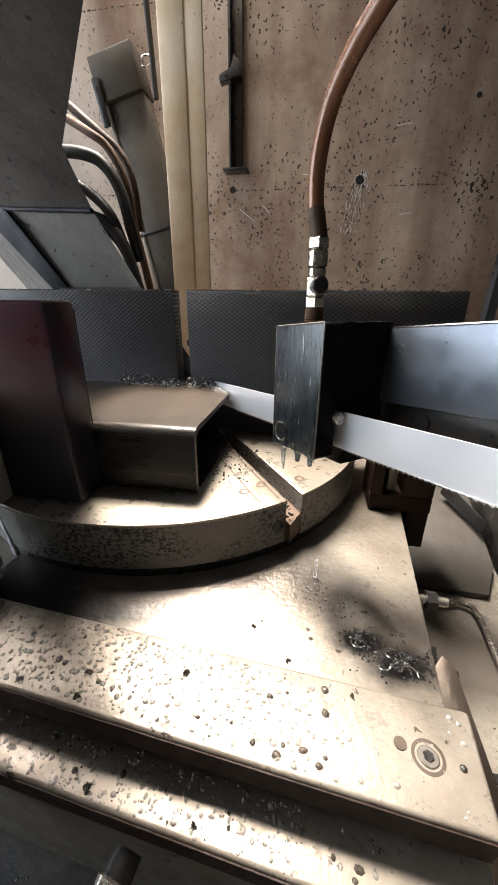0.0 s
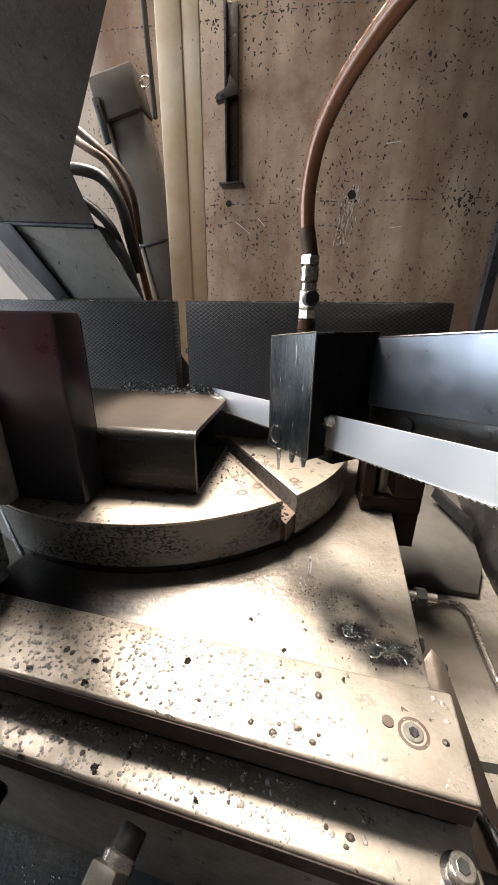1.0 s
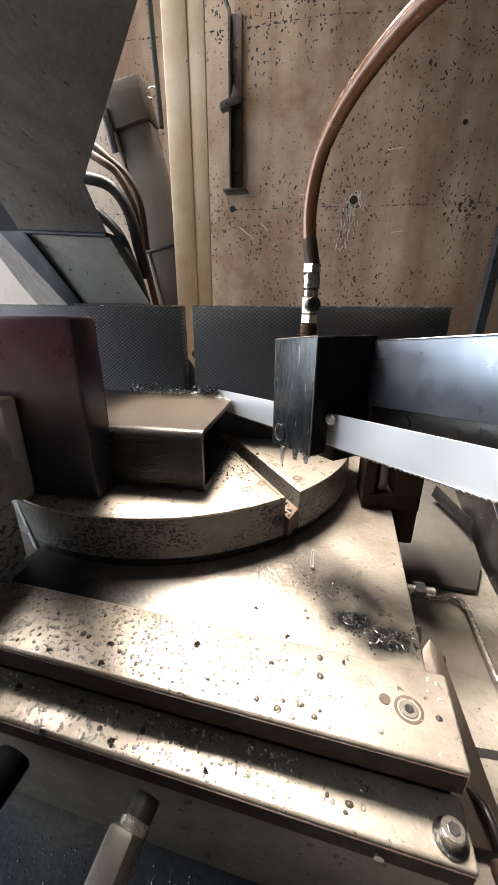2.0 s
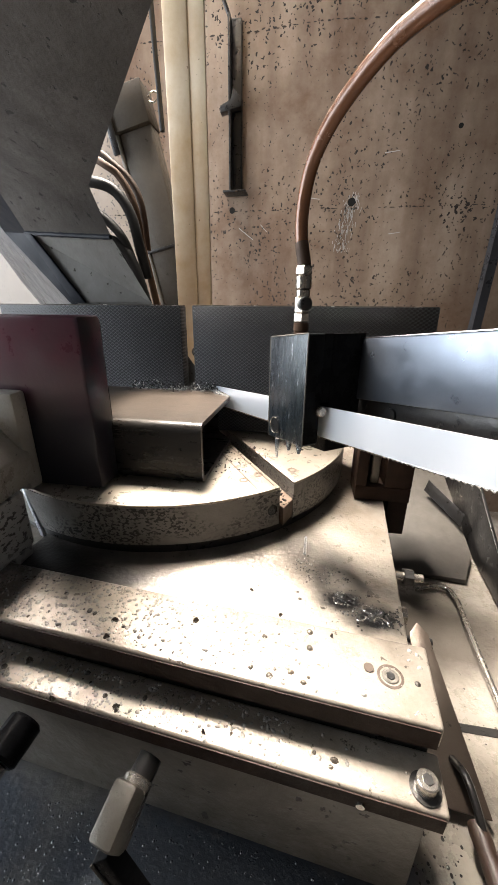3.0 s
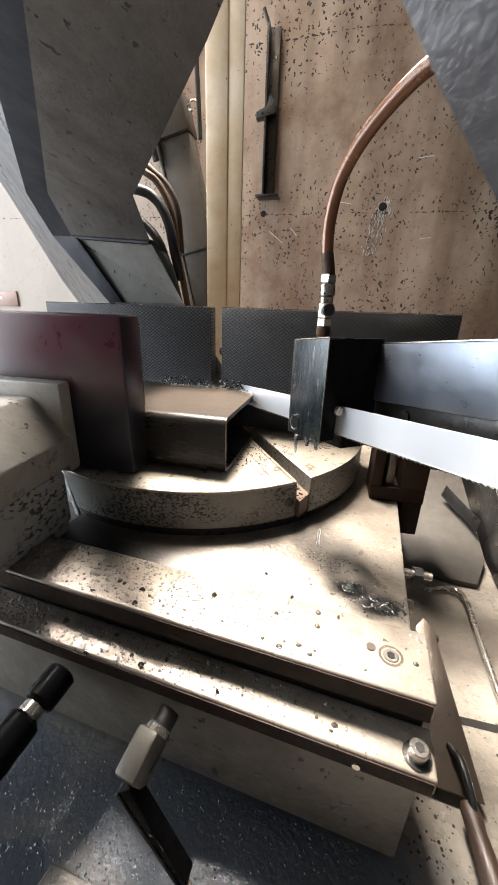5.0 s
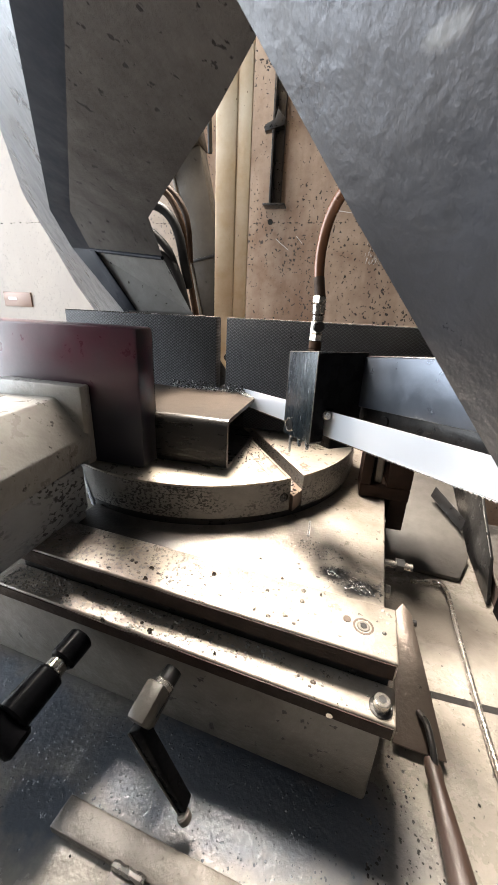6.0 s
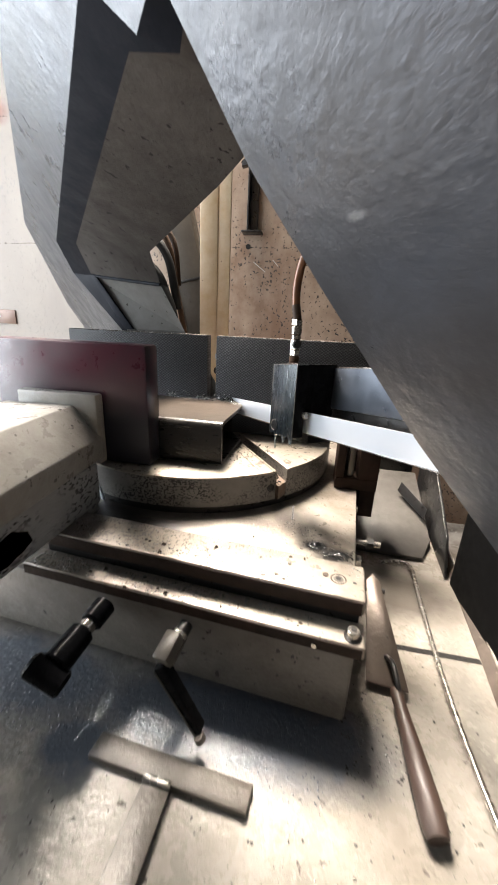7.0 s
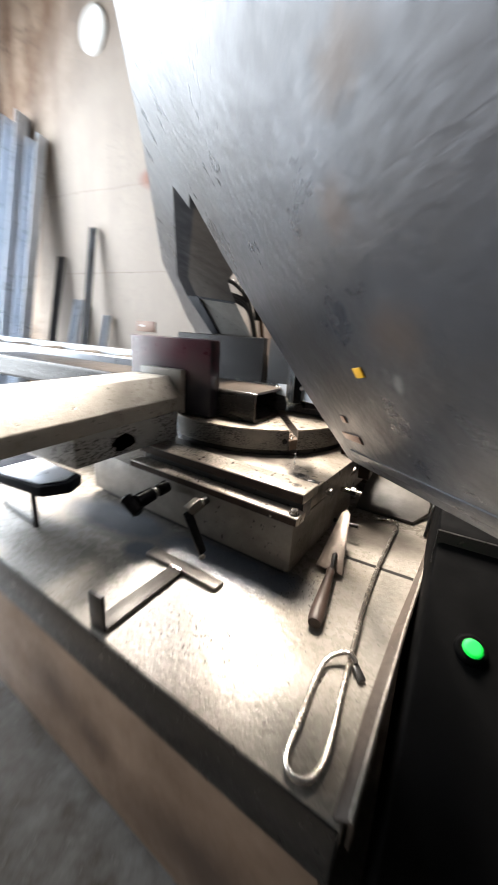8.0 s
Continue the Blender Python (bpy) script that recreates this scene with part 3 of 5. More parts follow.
def ring(x, y, z, r0, r1, h, seg=36):
    bm = bmesh.new()
    prof = [(r0, 0), (r0, h), (r1, h), (r1, 0)]
    rows = [[bm.verts.new((x + r * math.cos(a), y + r * math.sin(a), z + dz)) for r, dz in prof] for a in (2 * math.pi * k / seg for k in range(seg))]
    for i in range(seg):
        a, b = rows[i], rows[(i + 1) % seg]
        for k in range(4):
            bm.faces.new((a[k], a[(k + 1) % 4], b[(k + 1) % 4], b[k]))
    return bm


socket_screw(0.1765, 0.1135, LOW, 0.0062, 0.009, bed)
part("washer", rod((0.1765, 0.1135, LOW - 0.001), (0.1765, 0.1135, LOW + 0.0012), 0.0088, None, 32), "sludge", bed, "oily washer")
part("counterbore", ring(0.161, 0.156, BED - 0.001, 0.0068, 0.0086, 0.0012), "edge", bed, "brown rim of a sunk screw")
socket_screw(0.161, 0.156, BED, 0.0058, 0.0006, bed, "sunk_screw", "greasy sunk socket screw", "castgrey")
part("dowel", rod((0.1475, 0.160, BED - 0.003), (0.1475, 0.160, BED + 0.0007), 0.0034), "edge", bed, "brown dowel pin")
part("small_screw", rod((0.140, 0.1065, 0.812), (0.1397, 0.1035, 0.812), 0.0026), "steel", bed)
part("stud", rod((0.19, 0.336, 0.792), (0.240, 0.334, 0.792), 0.005, None, 14), "steel", bed, "threaded stud in the side")
part("lock_nut", rod((0.219, 0.335, 0.792), (0.229, 0.335, 0.792), 0.0095, None, 6), "dark", bed, "black hexagon nut", False)
part("side_screw", rod((0.185, 0.252, 0.815), (0.199, 0.252, 0.815), 0.008, None, 6), "steel", bed, "", False)
part("side_screw", rod((0.195, 0.40, 0.815), (0.208, 0.40, 0.815), 0.008, None, 6), "steel", bed, "", False)
part("side_rod", sweep([(0.20, 0.30, 0.735), (0.25, 0.30, 0.735)], 0.004), "dark", bed)

# ---- round swivel table with its blade slot ----
CX, CY, CR = -0.100, 0.515, 0.2565
table = thing("swivel_table", (CX, CY, PLATE), "round ground-steel swivel table with chipped grey rim", "machine table")
sd = Vector((0.555, -0.832))
sn = Vector((0.832, 0.555))
sc0 = Vector((0.079, 0.331))
a_l, a_r, far = sc0 - sn * 0.0085, sc0 + sn * 0.0115, sc0 - sd * 0.26


def rim_angle(p, d):
    k = 0.0
    while (p + d * k - Vector((CX, CY))).length < CR:
        k += 0.0004
    q = p + d * k
    return math.atan2(q.y - CY, q.x - CX)


t0, t1 = rim_angle(a_r - sd * 0.05, sd), rim_angle(a_l - sd * 0.05, sd)
outline = [(CX + CR * math.cos(t0 + (t1 + 2 * math.pi - t0) * k / 120), CY + CR * math.sin(t0 + (t1 + 2 * math.pi - t0) * k / 120)) for k in range(121)]
slot_l, slot_r = a_l - sd * 0.26, a_r - sd * 0.26
bm = prism(outline + [tuple(slot_l), tuple(slot_r)], TOP - 0.0035, TOP, 0.0008)
part("table_top", bm, "table", table, "ground steel top face with a slot")
bm = prism(outline + [tuple(slot_l), tuple(slot_r)], PLATE + 0.0125, TOP - 0.0036)
part("rim", bm, "grey", table, "grey rim with chipped paint")
part("slot_floor", prism([tuple(a_l + sd * 0.01), tuple(slot_l), tuple(slot_r), tuple(a_r - sd * 0.004)], PLATE + 0.015, TOP - 0.022), "rust", table, "slot floor full of brown chips")
# shadow gap below the rim, drawn as a black ring
part("turning_ring", rod((CX, CY, PLATE), (CX, CY, PLATE + 0.0123), CR - 0.005, None, 96), "dark", table, "ring under the rim, black for the shadow gap")
hole = Vector((0.080, 0.310)) - Vector((CX, CY))
hole = hole.normalized() * CR
ha = math.atan2(hole.y, hole.x) - 0.02
hx, hy = CX + CR * math.cos(ha), CY + CR * math.sin(ha)
part("side_hole", rod((hx - 0.003 * math.cos(ha), hy - 0.003 * math.sin(ha), 0.874), (hx + 0.0006 * math.cos(ha), hy + 0.0006 * math.sin(ha), 0.874), 0.0062), "sludge", table, "dark threaded hole")
for px, py in ((0.083, 0.372), (0.0445, 0.352), (0.03, 0.335)):
    part("table_screw", join(ring(px, py, TOP - 0.001, 0.0032, 0.0056, 0.0013, 24)), "rust", table, "greasy screw sunk in the top")
for off in (-0.014, -0.034):
    p, q = sc0 + sn * off - sd * 0.005, sc0 + sn * off - sd * 0.16
    bm = prism([tuple(p), tuple(p + sn * 0.0012), tuple(q + sn * 0.0012), tuple(q)], TOP - 0.0005, TOP + 0.0003)
    part("scribed_line", bm, "rust", table, "", False)
part("stop_tab", plate_from([(-0.212, 0.2835, 0.897), (-0.205, 0.2815, 0.897), (-0.184, 0.2700, 0.842), (-0.191, 0.2730, 0.842)], (0.001, 0.004, 0), 0.0008), "galv", table, "bright bluish steel pointer")

# ---- the workpiece: rectangular tube with its end cut at a mitre ----
YF, YB, TT, WT = 0.314, 0.489, 0.9695, 0.0055


def tube_ring(inset, x_of):
    y0, y1, z0, z1, r = YF + inset, YB - inset, TOP + 0.001 + inset, TT - inset, 0.011 - inset * 0.7
    pts = [(0.447, z0)] if r else []
    for cy, cz, a0 in ((y0 + r, z0 + r, 180), (y1 - r, z0 + r, 270), (y1 - r, z1 - r, 0), (y0 + r, z1 - r, 90)):
        for k in range(6):
            a = radians(a0 + 18 * k)
            pts.append((cy + r * math.cos(a), cz + r * math.sin(a)))
    pts = pts[1:7] + pts[:1] + pts[7:19] + [(0.447, z1)] + pts[19:]
    return [(x_of(y), y, z) for y, z in pts]


def end_x(y):
    return -0.012 + 0.02 * (y - YF) if y < 0.447 else -0.0093 - 0.72 * (y - 0.447)


def loft(rings_):
    bm_ = bmesh.new()
    vs = [[bm_.verts.new(c) for c in r_] for r_ in rings_]
    for a, b in zip(vs, vs[1:]):
        for k in range(26):
            bm_.faces.new((a[k], a[(k + 1) % 26], b[(k + 1) % 26], b[k]))
    return bm_


tb = thing("steel_tube", (-0.3, 0.4, TOP), "rectangular mill-scale steel tube, end half cut, on the swivel table", "steel tube")
o_far, o_end, i_end, i_far = tube_ring(0, lambda y: -1.15), tube_ring(0, end_x), tube_ring(WT, end_x), tube_ring(WT, lambda y: -1.15)
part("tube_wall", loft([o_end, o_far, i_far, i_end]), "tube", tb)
part("cut_face", loft([o_end, i_end]), "edge", tb, "freshly sawn oily end face")

# ---- fixed vise jaws ----
for x0, x1, lab in ((-0.377, -0.089, "black diamond-knurled fixed vise jaw, plain longer plate"), (-0.072, 0.256, "black diamond-knurled fixed vise jaw with oily chips")):
    j = thing("fixed_jaw", ((x0 + x1) / 2, 0.51, TOP), lab, "vise jaw", "fixed jaws")
    part("jaw_plate", box(x0, x1, 0.492, 0.516, TOP + 0.004, 1.0855, 0.0012), "knurl", j, "black knurled face plate")
    part("top_edge", box(x0 + 0.001, x1 - 0.001, 0.4925, 0.5155, 1.0857, 1.0866), "steel", j, "worn bright upper edge")
    part("backing", box(x0 + 0.012, x1 - 0.012, 0.5165, 0.552, TOP, 1.04, 0.003), "dark", j, "black cast backing")
    for bx in (x0 + 0.05, x1 - 0.05):
        part("jaw_bolt", rod((bx, 0.552, 0.99), (bx, 0.565, 0.99), 0.009, None, 6), "steel", j, "", False)
gp = thing("gap_bolt", (-0.0805, 0.56, 0.90), "bright stop screw on a steel stud between the jaws", "bolt")
part("shank", rod((-0.080, 0.545, 0.90), (-0.080, 0.545, 1.012), 0.006), "galv", gp)
part("screw_head", rod((-0.080, 0.530, 1.018), (-0.080, 0.552, 1.018), 0.0075, None, 20), "steel", gp)
part("stud_nut", rod((-0.080, 0.545, 1.04), (-0.080, 0.545, 1.05), 0.0085, None, 6), "galv", gp, "", False)

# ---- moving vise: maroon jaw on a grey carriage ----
mj = thing("moving_jaw", (-0.23, 0.30, TOP), "dark maroon painted moving vise jaw, shade coloured into its lower half", "vise jaw")
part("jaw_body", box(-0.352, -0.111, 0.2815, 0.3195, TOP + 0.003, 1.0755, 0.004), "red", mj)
part("wear_plate", box(-0.350, -0.1125, 0.3198, 0.3206, TOP + 0.004, 1.070), "dark", mj, "black oily clamping face")
vc = thing("vise_carriage", (-0.24, 0.1, PLATE), "chipped light grey iron vise carriage beside the table", "vise carriage")
part("end_plate", box(-0.302, -0.178, 0.262, 0.281, 0.905, 1.007, 0.004), "enamel", vc, "thick grey end plate")


def beam(y0, y1, sect):
    bm = bmesh.new()
    a = [bm.verts.new((x, y0, z)) for x, z in sect]
    b = [bm.verts.new((x, y1, z)) for x, z in sect]
    n = len(sect)
    bm.faces.new(a)
    bm.faces.new(b[::-1])
    for i in range(n):
        bm.faces.new((a[i], b[i], b[(i + 1) % n], a[(i + 1) % n]))
    bmesh.ops.recalc_face_normals(bm, faces=bm.faces)
    bevel(bm, 0.0022, 2)
    bm.transform(Matrix.Translation((-0.25, 0.26, 0)) @ pose(0, 0, 0, 0, 0, 4.6) @ Matrix.Translation((0.25, -0.26, 0)))
    return bm


part("beam", beam(-0.42, 0.2625, [(-0.176, 0.915), (-0.176, 0.946), (-0.214, 0.990), (-0.315, 0.990), (-0.335, 0.963), (-0.345, 0.915)]), "enamel", vc, "pale grey bevelled beam")
part("slide", prism([(-0.172, 0.105), (-0.172, 0.245), (-0.20, 0.262), (-0.34, 0.262), (-0.34, -0.02), (-0.172, -0.02)], 0.8545, 0.9145, 0.003), "chipped", vc, "worn grey slide under the beam")
part("guide", prism([(-0.176, 0.222), (-0.176, 0.245), (-0.34, 0.262), (-0.34, 0.235)], PLATE + 0.0005, 0.8543, 0.002), "chipped", vc, "chipped grey guide block")

bp_ = bmesh.new()
pv = [bp_.verts.new((-0.1712, 0.085 + 0.028 * math.cos(k * 0.45) * (1 + 0.2 * math.sin(3 * k)), 0.880 + 0.016 * math.sin(k * 0.45) * (1 + 0.15 * math.cos(2 * k)))) for k in range(14)]
bp_.faces.new(pv)
bmesh.ops.solidify(bp_, geom=bp_.faces[:], thickness=0.0006)
part("bare_patch", bp_, "liftgrey", vc, "dark patch where the paint has flaked off")

# ---- saw bow frame, leaning out over the bed; its own axes ----
O = Vector((0.0786, 0.3090, 0.900))
E1 = Vector((0.6075, -0.7868, 0.1093)).normalized()
E2 = Vector((-0.4870, -0.2602, 0.8338)).normalized()
E3 = Vector((-0.6276, -0.5597, -0.5412)).normalized()


def bow_at(a, b, c=0.0):
    return O + E1 * a + E2 * b + E3 * c


bow = thing("saw_bow", (0.0, 0.6, TRAY), "blue-grey enamelled band saw bow frame arching over the table", "saw bow")
INNER = [(-0.345, 0.05), (-0.385, 0.278), (-0.464, 0.415), (-0.405, 0.465), (0.168, 0.437), (0.194, 0.395), (0.233, 0.394), (0.236, 0.312), (0.251, 0.242), (0.278, 0.134), (0.318, 0.022)]
OUTER = [(-0.80, 0.05), (-1.00, 0.30), (-0.96, 0.42), (-0.62, 0.570), (0.12, 0.520), (0.20, 0.520), (0.45, 0.515), (0.95, 0.505), (1.05, 0.33), (1.05, 0.14), (1.00, 0.030)]
BACKI = [(-0.285, 0.05), (-0.276, 0.212), (-0.250, 0.303), (-0.205, 0.350), (0.068, 0.338), (0.194, 0.338), (0.245, 0.335), (0.25, 0.300), (0.262, 0.242), (0.29, 0.134), (0.33, 0.030)]
DEEP = 0.08
LIP = 0.24


def strip(a, b):
    bm = bmesh.new()
    va, vb = [bm.verts.new(p) for p in a], [bm.verts.new(p) for p in b]
    for i in range(len(a) - 1):
        bm.faces.new((va[i], va[i + 1], vb[i + 1], vb[i]))
    return bm


fi = [bow_at(*p) for p in INNER]
fo = [bow_at(*p) for p in OUTER]
bi = [bow_at(*p, -DEEP) for p in BACKI]
bo = [bow_at(*p, -DEEP) for p in OUTER]
li = [p.lerp(q, 0.09 if k < 2 else LIP if k < 6 else 0.15) for k, (p, q) in enumerate(zip(fi, bi))]
shell = join(strip(fi, fo), strip(fo, bo), strip(bo, bi))
for k in (0, -1):
    e = bmesh.new()
    e.faces.new([e.verts.new(p) for p in (fi[k], fo[k], bo[k], bi[k])])
    shell = join(shell, e)
bmesh.ops.remove_doubles(shell, verts=shell.verts, dist=0.0005)
part("frame_shell", shell, "bow", bow, "blue-grey enamel shell", True)
part("inner_lip", strip(fi, li), "bowdark", bow, "dark blue folded lip", True)
part("inner_wall", strip(li[2:], bi[2:]), "bowin", bow, "greasy grey inner wall with oil spots", True)
lbx = bmesh.new()
lbx.faces.new([lbx.verts.new(p) for p in (li[0], li[1], li[2], bi[2], bi[1], bi[0])])
part("lower_box", lbx, "boxin", bow, "speckled grey lower box section", False)
wn_ = (li[1] - li[2]).cross(bi[2] - li[2]).normalized()
if wn_.dot(Vector((0.09, 0.0, 1.08)) - li[1]) < 0:
    wn_ = -wn_
part("seam", sweep([li[2].lerp(bi[2], f) + wn_ * 0.001 for f in (0.0, 0.3, 0.65, 1.0)], 0.0028, 8, 6, 0.25), "bowdark", bow, "dark greasy weld seam")
part("folded_edge", plate_from([p + wn_ * 0.005 for p in (li[2].lerp(bi[2], 0.01), li[1].lerp(bi[1], 0.01), li[1].lerp(bi[1], 0.16), li[2].lerp(bi[2], 0.10))], -wn_ * 0.004, 0.0008), "bowdark", bow, "dark folded edge of the box")
# marks on the cover
for (a, b, w, h, mat, lab) in ((0.461, 0.146, 0.007, 0.005, "yellow", "small yellow sticker"), (0.374, 0.090, 0.0055, 0.0045, "sign", "small brown mark"), (0.371, 0.066, 0.022, 0.0050, "sign", "long brown mark")):
    bm = plate_from([bow_at(a + x * w, b + y * h, 0.0015) for x, y in ((-1, -1), (1, -0.8), (1, 1), (-1, 0.8))], -E3 * 0.0012, 0.0003)
    part("mark", bm, mat, bow, lab)
bm = plate_from([bow_at(0.34, 0.034, 0.0015), bow_at(1.0, 0.040, 0.0015), bow_at(1.0, 0.056, 0.0015), bow_at(0.345, 0.044, 0.0015)], -E3 * 0.0045, 0.0006)
part("lower_cover_strip", bm, "bow", bow, "lower cover strip")

# ---- blade, guides, guide bar, coolant hose ----
D = Vector((0.584, -0.812, 0))
NN = Vector((-0.812, -0.584, 0))
P0 = Vector((0.08, 0.31, 0))
SL = 0.115


def g_at(u, n, z):
    return P0 + D * u + NN * n + Vector((0, 0, z + SL * u))


GM = Matrix.Translation(P0) @ Matrix(((D.x, NN.x, 0, 0), (D.y, NN.y, 0, 0), (SL, 0, 1, 0), (0, 0, 0, 1)))
bl = bmesh.new()
prev = None
for k in range(31):
    u = -0.33 + k * 0.024
    tw = 0.5 * max(0.0, u - 0.05) ** 1.0
    top, bot = g_at(u, -0.010 + tw * 0.02, 0.9985), g_at(u, -0.010 - tw * 0.02, 0.9705)
    row = [bl.verts.new(top + NN * 0.0005), bl.verts.new(bot + NN * 0.0005), bl.verts.new(bot - NN * 0.0005), bl.verts.new(top - NN * 0.0005)]
    if prev:
        for i in range(4):
            bl.faces.new((prev[i], prev[(i + 1) % 4], row[(i + 1) % 4], row[i]))
    prev = row
bs_ob = thing("bandsaw_blade", (0.08, 0.31, 0.95), "bright wet steel band saw blade running through the guide", "saw blade")
part("band", bl, "blade", bs_ob)
te = bmesh.new()
for k in range(150):
    u = -0.30 + k * 0.004
    a, b, c = g_at(u, -0.010, 0.9704), g_at(u + 0.0036, -0.010, 0.9704), g_at(u + 0.0030, -0.010, 0.9690)
    f = [te.verts.new(p + NN * 0.0004) for p in (a, b, c)]
    g = [te.verts.new(p - NN * 0.0004) for p in (a, b, c)]
    te.faces.new(f)
    te.faces.new(g[::-1])
    for i in range(3):
        te.faces.new((f[i], g[i], g[(i + 1) % 3], f[(i + 1) % 3]))
part("teeth", te, "steel", bs_ob, "row of fine saw teeth", False)

gb_ob = thing("guide_block", (0.08, 0.31, 0.965), "scratched blued-steel blade guide block with a dripping edge", "blade guide")
part("body", box(-0.021, 0.038, -0.005, 0.012, 0.964, 1.0605, 0.0012, 2, GM), "block", gb_ob, "scratched blued front plate")
part("rear_body", box(-0.021, 0.0375, -0.050, -0.0145, 0.955, 1.060, 0.0012, 2, GM), "plastic", gb_ob, "black rear plate")
part("bridge", box(-0.0205, 0.037, -0.0145, -0.0052, 1.002, 1.0600, 0, 2, GM), "plastic", gb_ob)
for pts in (((-0.021, 0.964), (-0.021, 1.0605)), ((-0.021, 1.0605), (0.038, 1.0605)), ((0.038, 1.0605), (0.038, 0.964))):
    part("worn_edge", sweep([g_at(u, 0.0117, z) for u, z in (pts[0], ((pts[0][0] + pts[1][0]) / 2, (pts[0][1] + pts[1][1]) / 2), pts[1])], 0.0006, 6, 6, 0.3), "castgrey", gb_ob, "bare worn edge")
# thin black cover puts the shade on the block's right side into colour
part("side_face", box(0.0381, 0.0388, -0.004, 0.0112, 0.966, 1.059, 0.0003, 2, GM), "plastic", gb_ob, "side face cover, black for the block's shaded side")
part("pin", rod(g_at(0.036, -0.004, 0.995), g_at(0.044, -0.004, 0.995), 0.0048, 0.0045, 24, 0.001), "steel", gb_ob, "bright round pin")
part("face_screw", rod(g_at(-0.008, 0.011, 0.977), g_at(-0.008, 0.0128, 0.977), 0.0078), "dark", gb_ob, "black recessed screw")
part("face_ring", join(sweep([g_at(-0.008 + 0.0078 * math.cos(a), 0.0128, 0.977 + 0.0078 * math.sin(a)) for a in [k * 0.45 + 1.2 for k in range(11)]], 0.0008, 6, 3)), "steel", gb_ob, "bright worn ring round the screw")
ov = thing("guide_bar", (0.16, 0.2, 1.0), "dark blue ground steel guide arm beside the blade", "guide arm")
part("bar", box(0.030, 0.40, -0.064, -0.046, 1.002, 1.055, 0.0015, 2, GM), "bar", ov)
part("lower_rail", box(0.030, 0.40, -0.080, -0.056, 0.978, 1.0015, 0.0015, 2, GM), "dark", ov, "brown oily lower rail")
part("rail_screw", rod(g_at(0.070, -0.057, 0.990), g_at(0.070, -0.054, 0.990), 0.006), "dark", ov, "black socket screw")
part("bar_edge", box(0.031, 0.40, -0.0635, -0.0465, 1.0552, 1.0560, 0, 2, GM), "steel", ov, "bright worn top edge")

vf = thing("coolant_valve", (0.08, 0.31, 1.062), "nickel-plated coolant valve screwed into the guide block", "valve")
vu, vn = 0.004, -0.004
zt = 1.0605
VS = 0.78
for z0, z1, r, seg, mat in ((0, 0.004, 0.0105, 6, "copper"), (0.004, 0.014, 0.0092, 20, "copper"), (0.014, 0.024, 0.0098, 6, "chrome"), (0.024, 0.040, 0.0098, 6, "chrome"), (0.040, 0.048, 0.0085, 24, "chrome"), (0.048, 0.062, 0.0094, 24, "chrome"), (0.062, 0.071, 0.0104, 6, "chrome")):
    part("body_section", rod(g_at(vu, vn, zt + z0 * VS), g_at(vu, vn, zt + z1 * VS), r * 0.72, None, seg, 0.0009), mat, vf, "", seg > 10)
part("side_port", rod(g_at(vu, vn, zt + 0.025), g_at(vu + 0.011, vn + 0.004, zt + 0.025), 0.0055, 0.0058, 24, 0.001), "dark", vf, "open dark side port")
HP = [g_at(vu, vn, zt + 0.055), g_at(vu - 0.006, vn, 1.134), g_at(-0.003, -0.004, 1.160), g_at(0.007, -0.004, 1.186), g_at(0.030, -0.004, 1.203), g_at(0.065, -0.004, 1.213), g_at(0.096, -0.006, 1.215), g_at(0.15, -0.01, 1.207), g_at(0.22, -0.02, 1.195)]
hs = thing("coolant_hose", (0.08, 0.31, 1.13), "shiny brown rubber coolant hose curving up from the valve", "hose")
part("hose", sweep(HP, 0.0054, 16, 8), "hose", hs)
part("ferrule", sweep(HP[:2], 0.0057, 16, 3), "oldhose", hs, "dark worn hose end")

# coolant threads off the guide block
for u, n, z0, z1, r in ((-0.006, 0.010, 0.963, 0.942, 0.0014), (0.012, 0.008, 0.964, 0.956, 0.002), (0.026, 0.006, 0.965, 0.957, 0.002)):
    p, q = g_at(u, n, z0), g_at(u, n, z0)
    q.z = z1
    tagged(part("coolant_drip", rod(q, p, r * 0.8, r * 1.6, 10), "water", None, "", True, q), "thin thread of milky coolant below the guide", "coolant")
for x, y, z0, z1 in ((0.103, 0.292, PLATE, 0.862),):
    tagged(part("coolant_drip", rod((x, y, z0), (x, y, z1), 0.0016, 0.0013, 8), "water", None, "", True, (x, y, z0)), "thin falling thread of coolant", "coolant")

# ---- bracket and sloping panels to the right of the table ----
br = thing("blade_guard_bracket", (0.19, 0.42, PLATE), "oily dark brown clamp bracket standing on the bed corner", "bracket")
part("base_plate", box(0.167, 0.238, 0.420, 0.470, PLATE + 0.0005, 0.862, 0.0015), "rustedge", br, "brown oily base")
part("left_cheek", box(0.167, 0.181, 0.420, 0.470, 0.8622, 0.938, 0.0015), "rustedge", br, "brown oily cheek")
part("right_cheek", box(0.204, 0.238, 0.420, 0.470, 0.8622, 0.938, 0.0015), "rustedge", br, "brown oily cheek")
part("side_leg", box(0.212, 0.2375, 0.4215, 0.468, 0.792, PLATE + 0.0003, 0.0015), "rustedge", br, "brown leg over the bed side")
part("back_plate", box(0.168, 0.237, 0.4703, 0.480, PLATE, 0.938, 0.0015), "dark", br)
part("tongue", prism([(0.187, 0.430), (0.198, 0.430), (0.198, 0.438), (0.187, 0.438)], 0.8622, 0.934, 0.003), "castgrey", br, "bare worn tongue between the cheeks")
part("side_bolt", rod((0.2381, 0.44, 0.875), (0.2415, 0.44, 0.875), 0.006, None, 6), "dark", br, "", False)
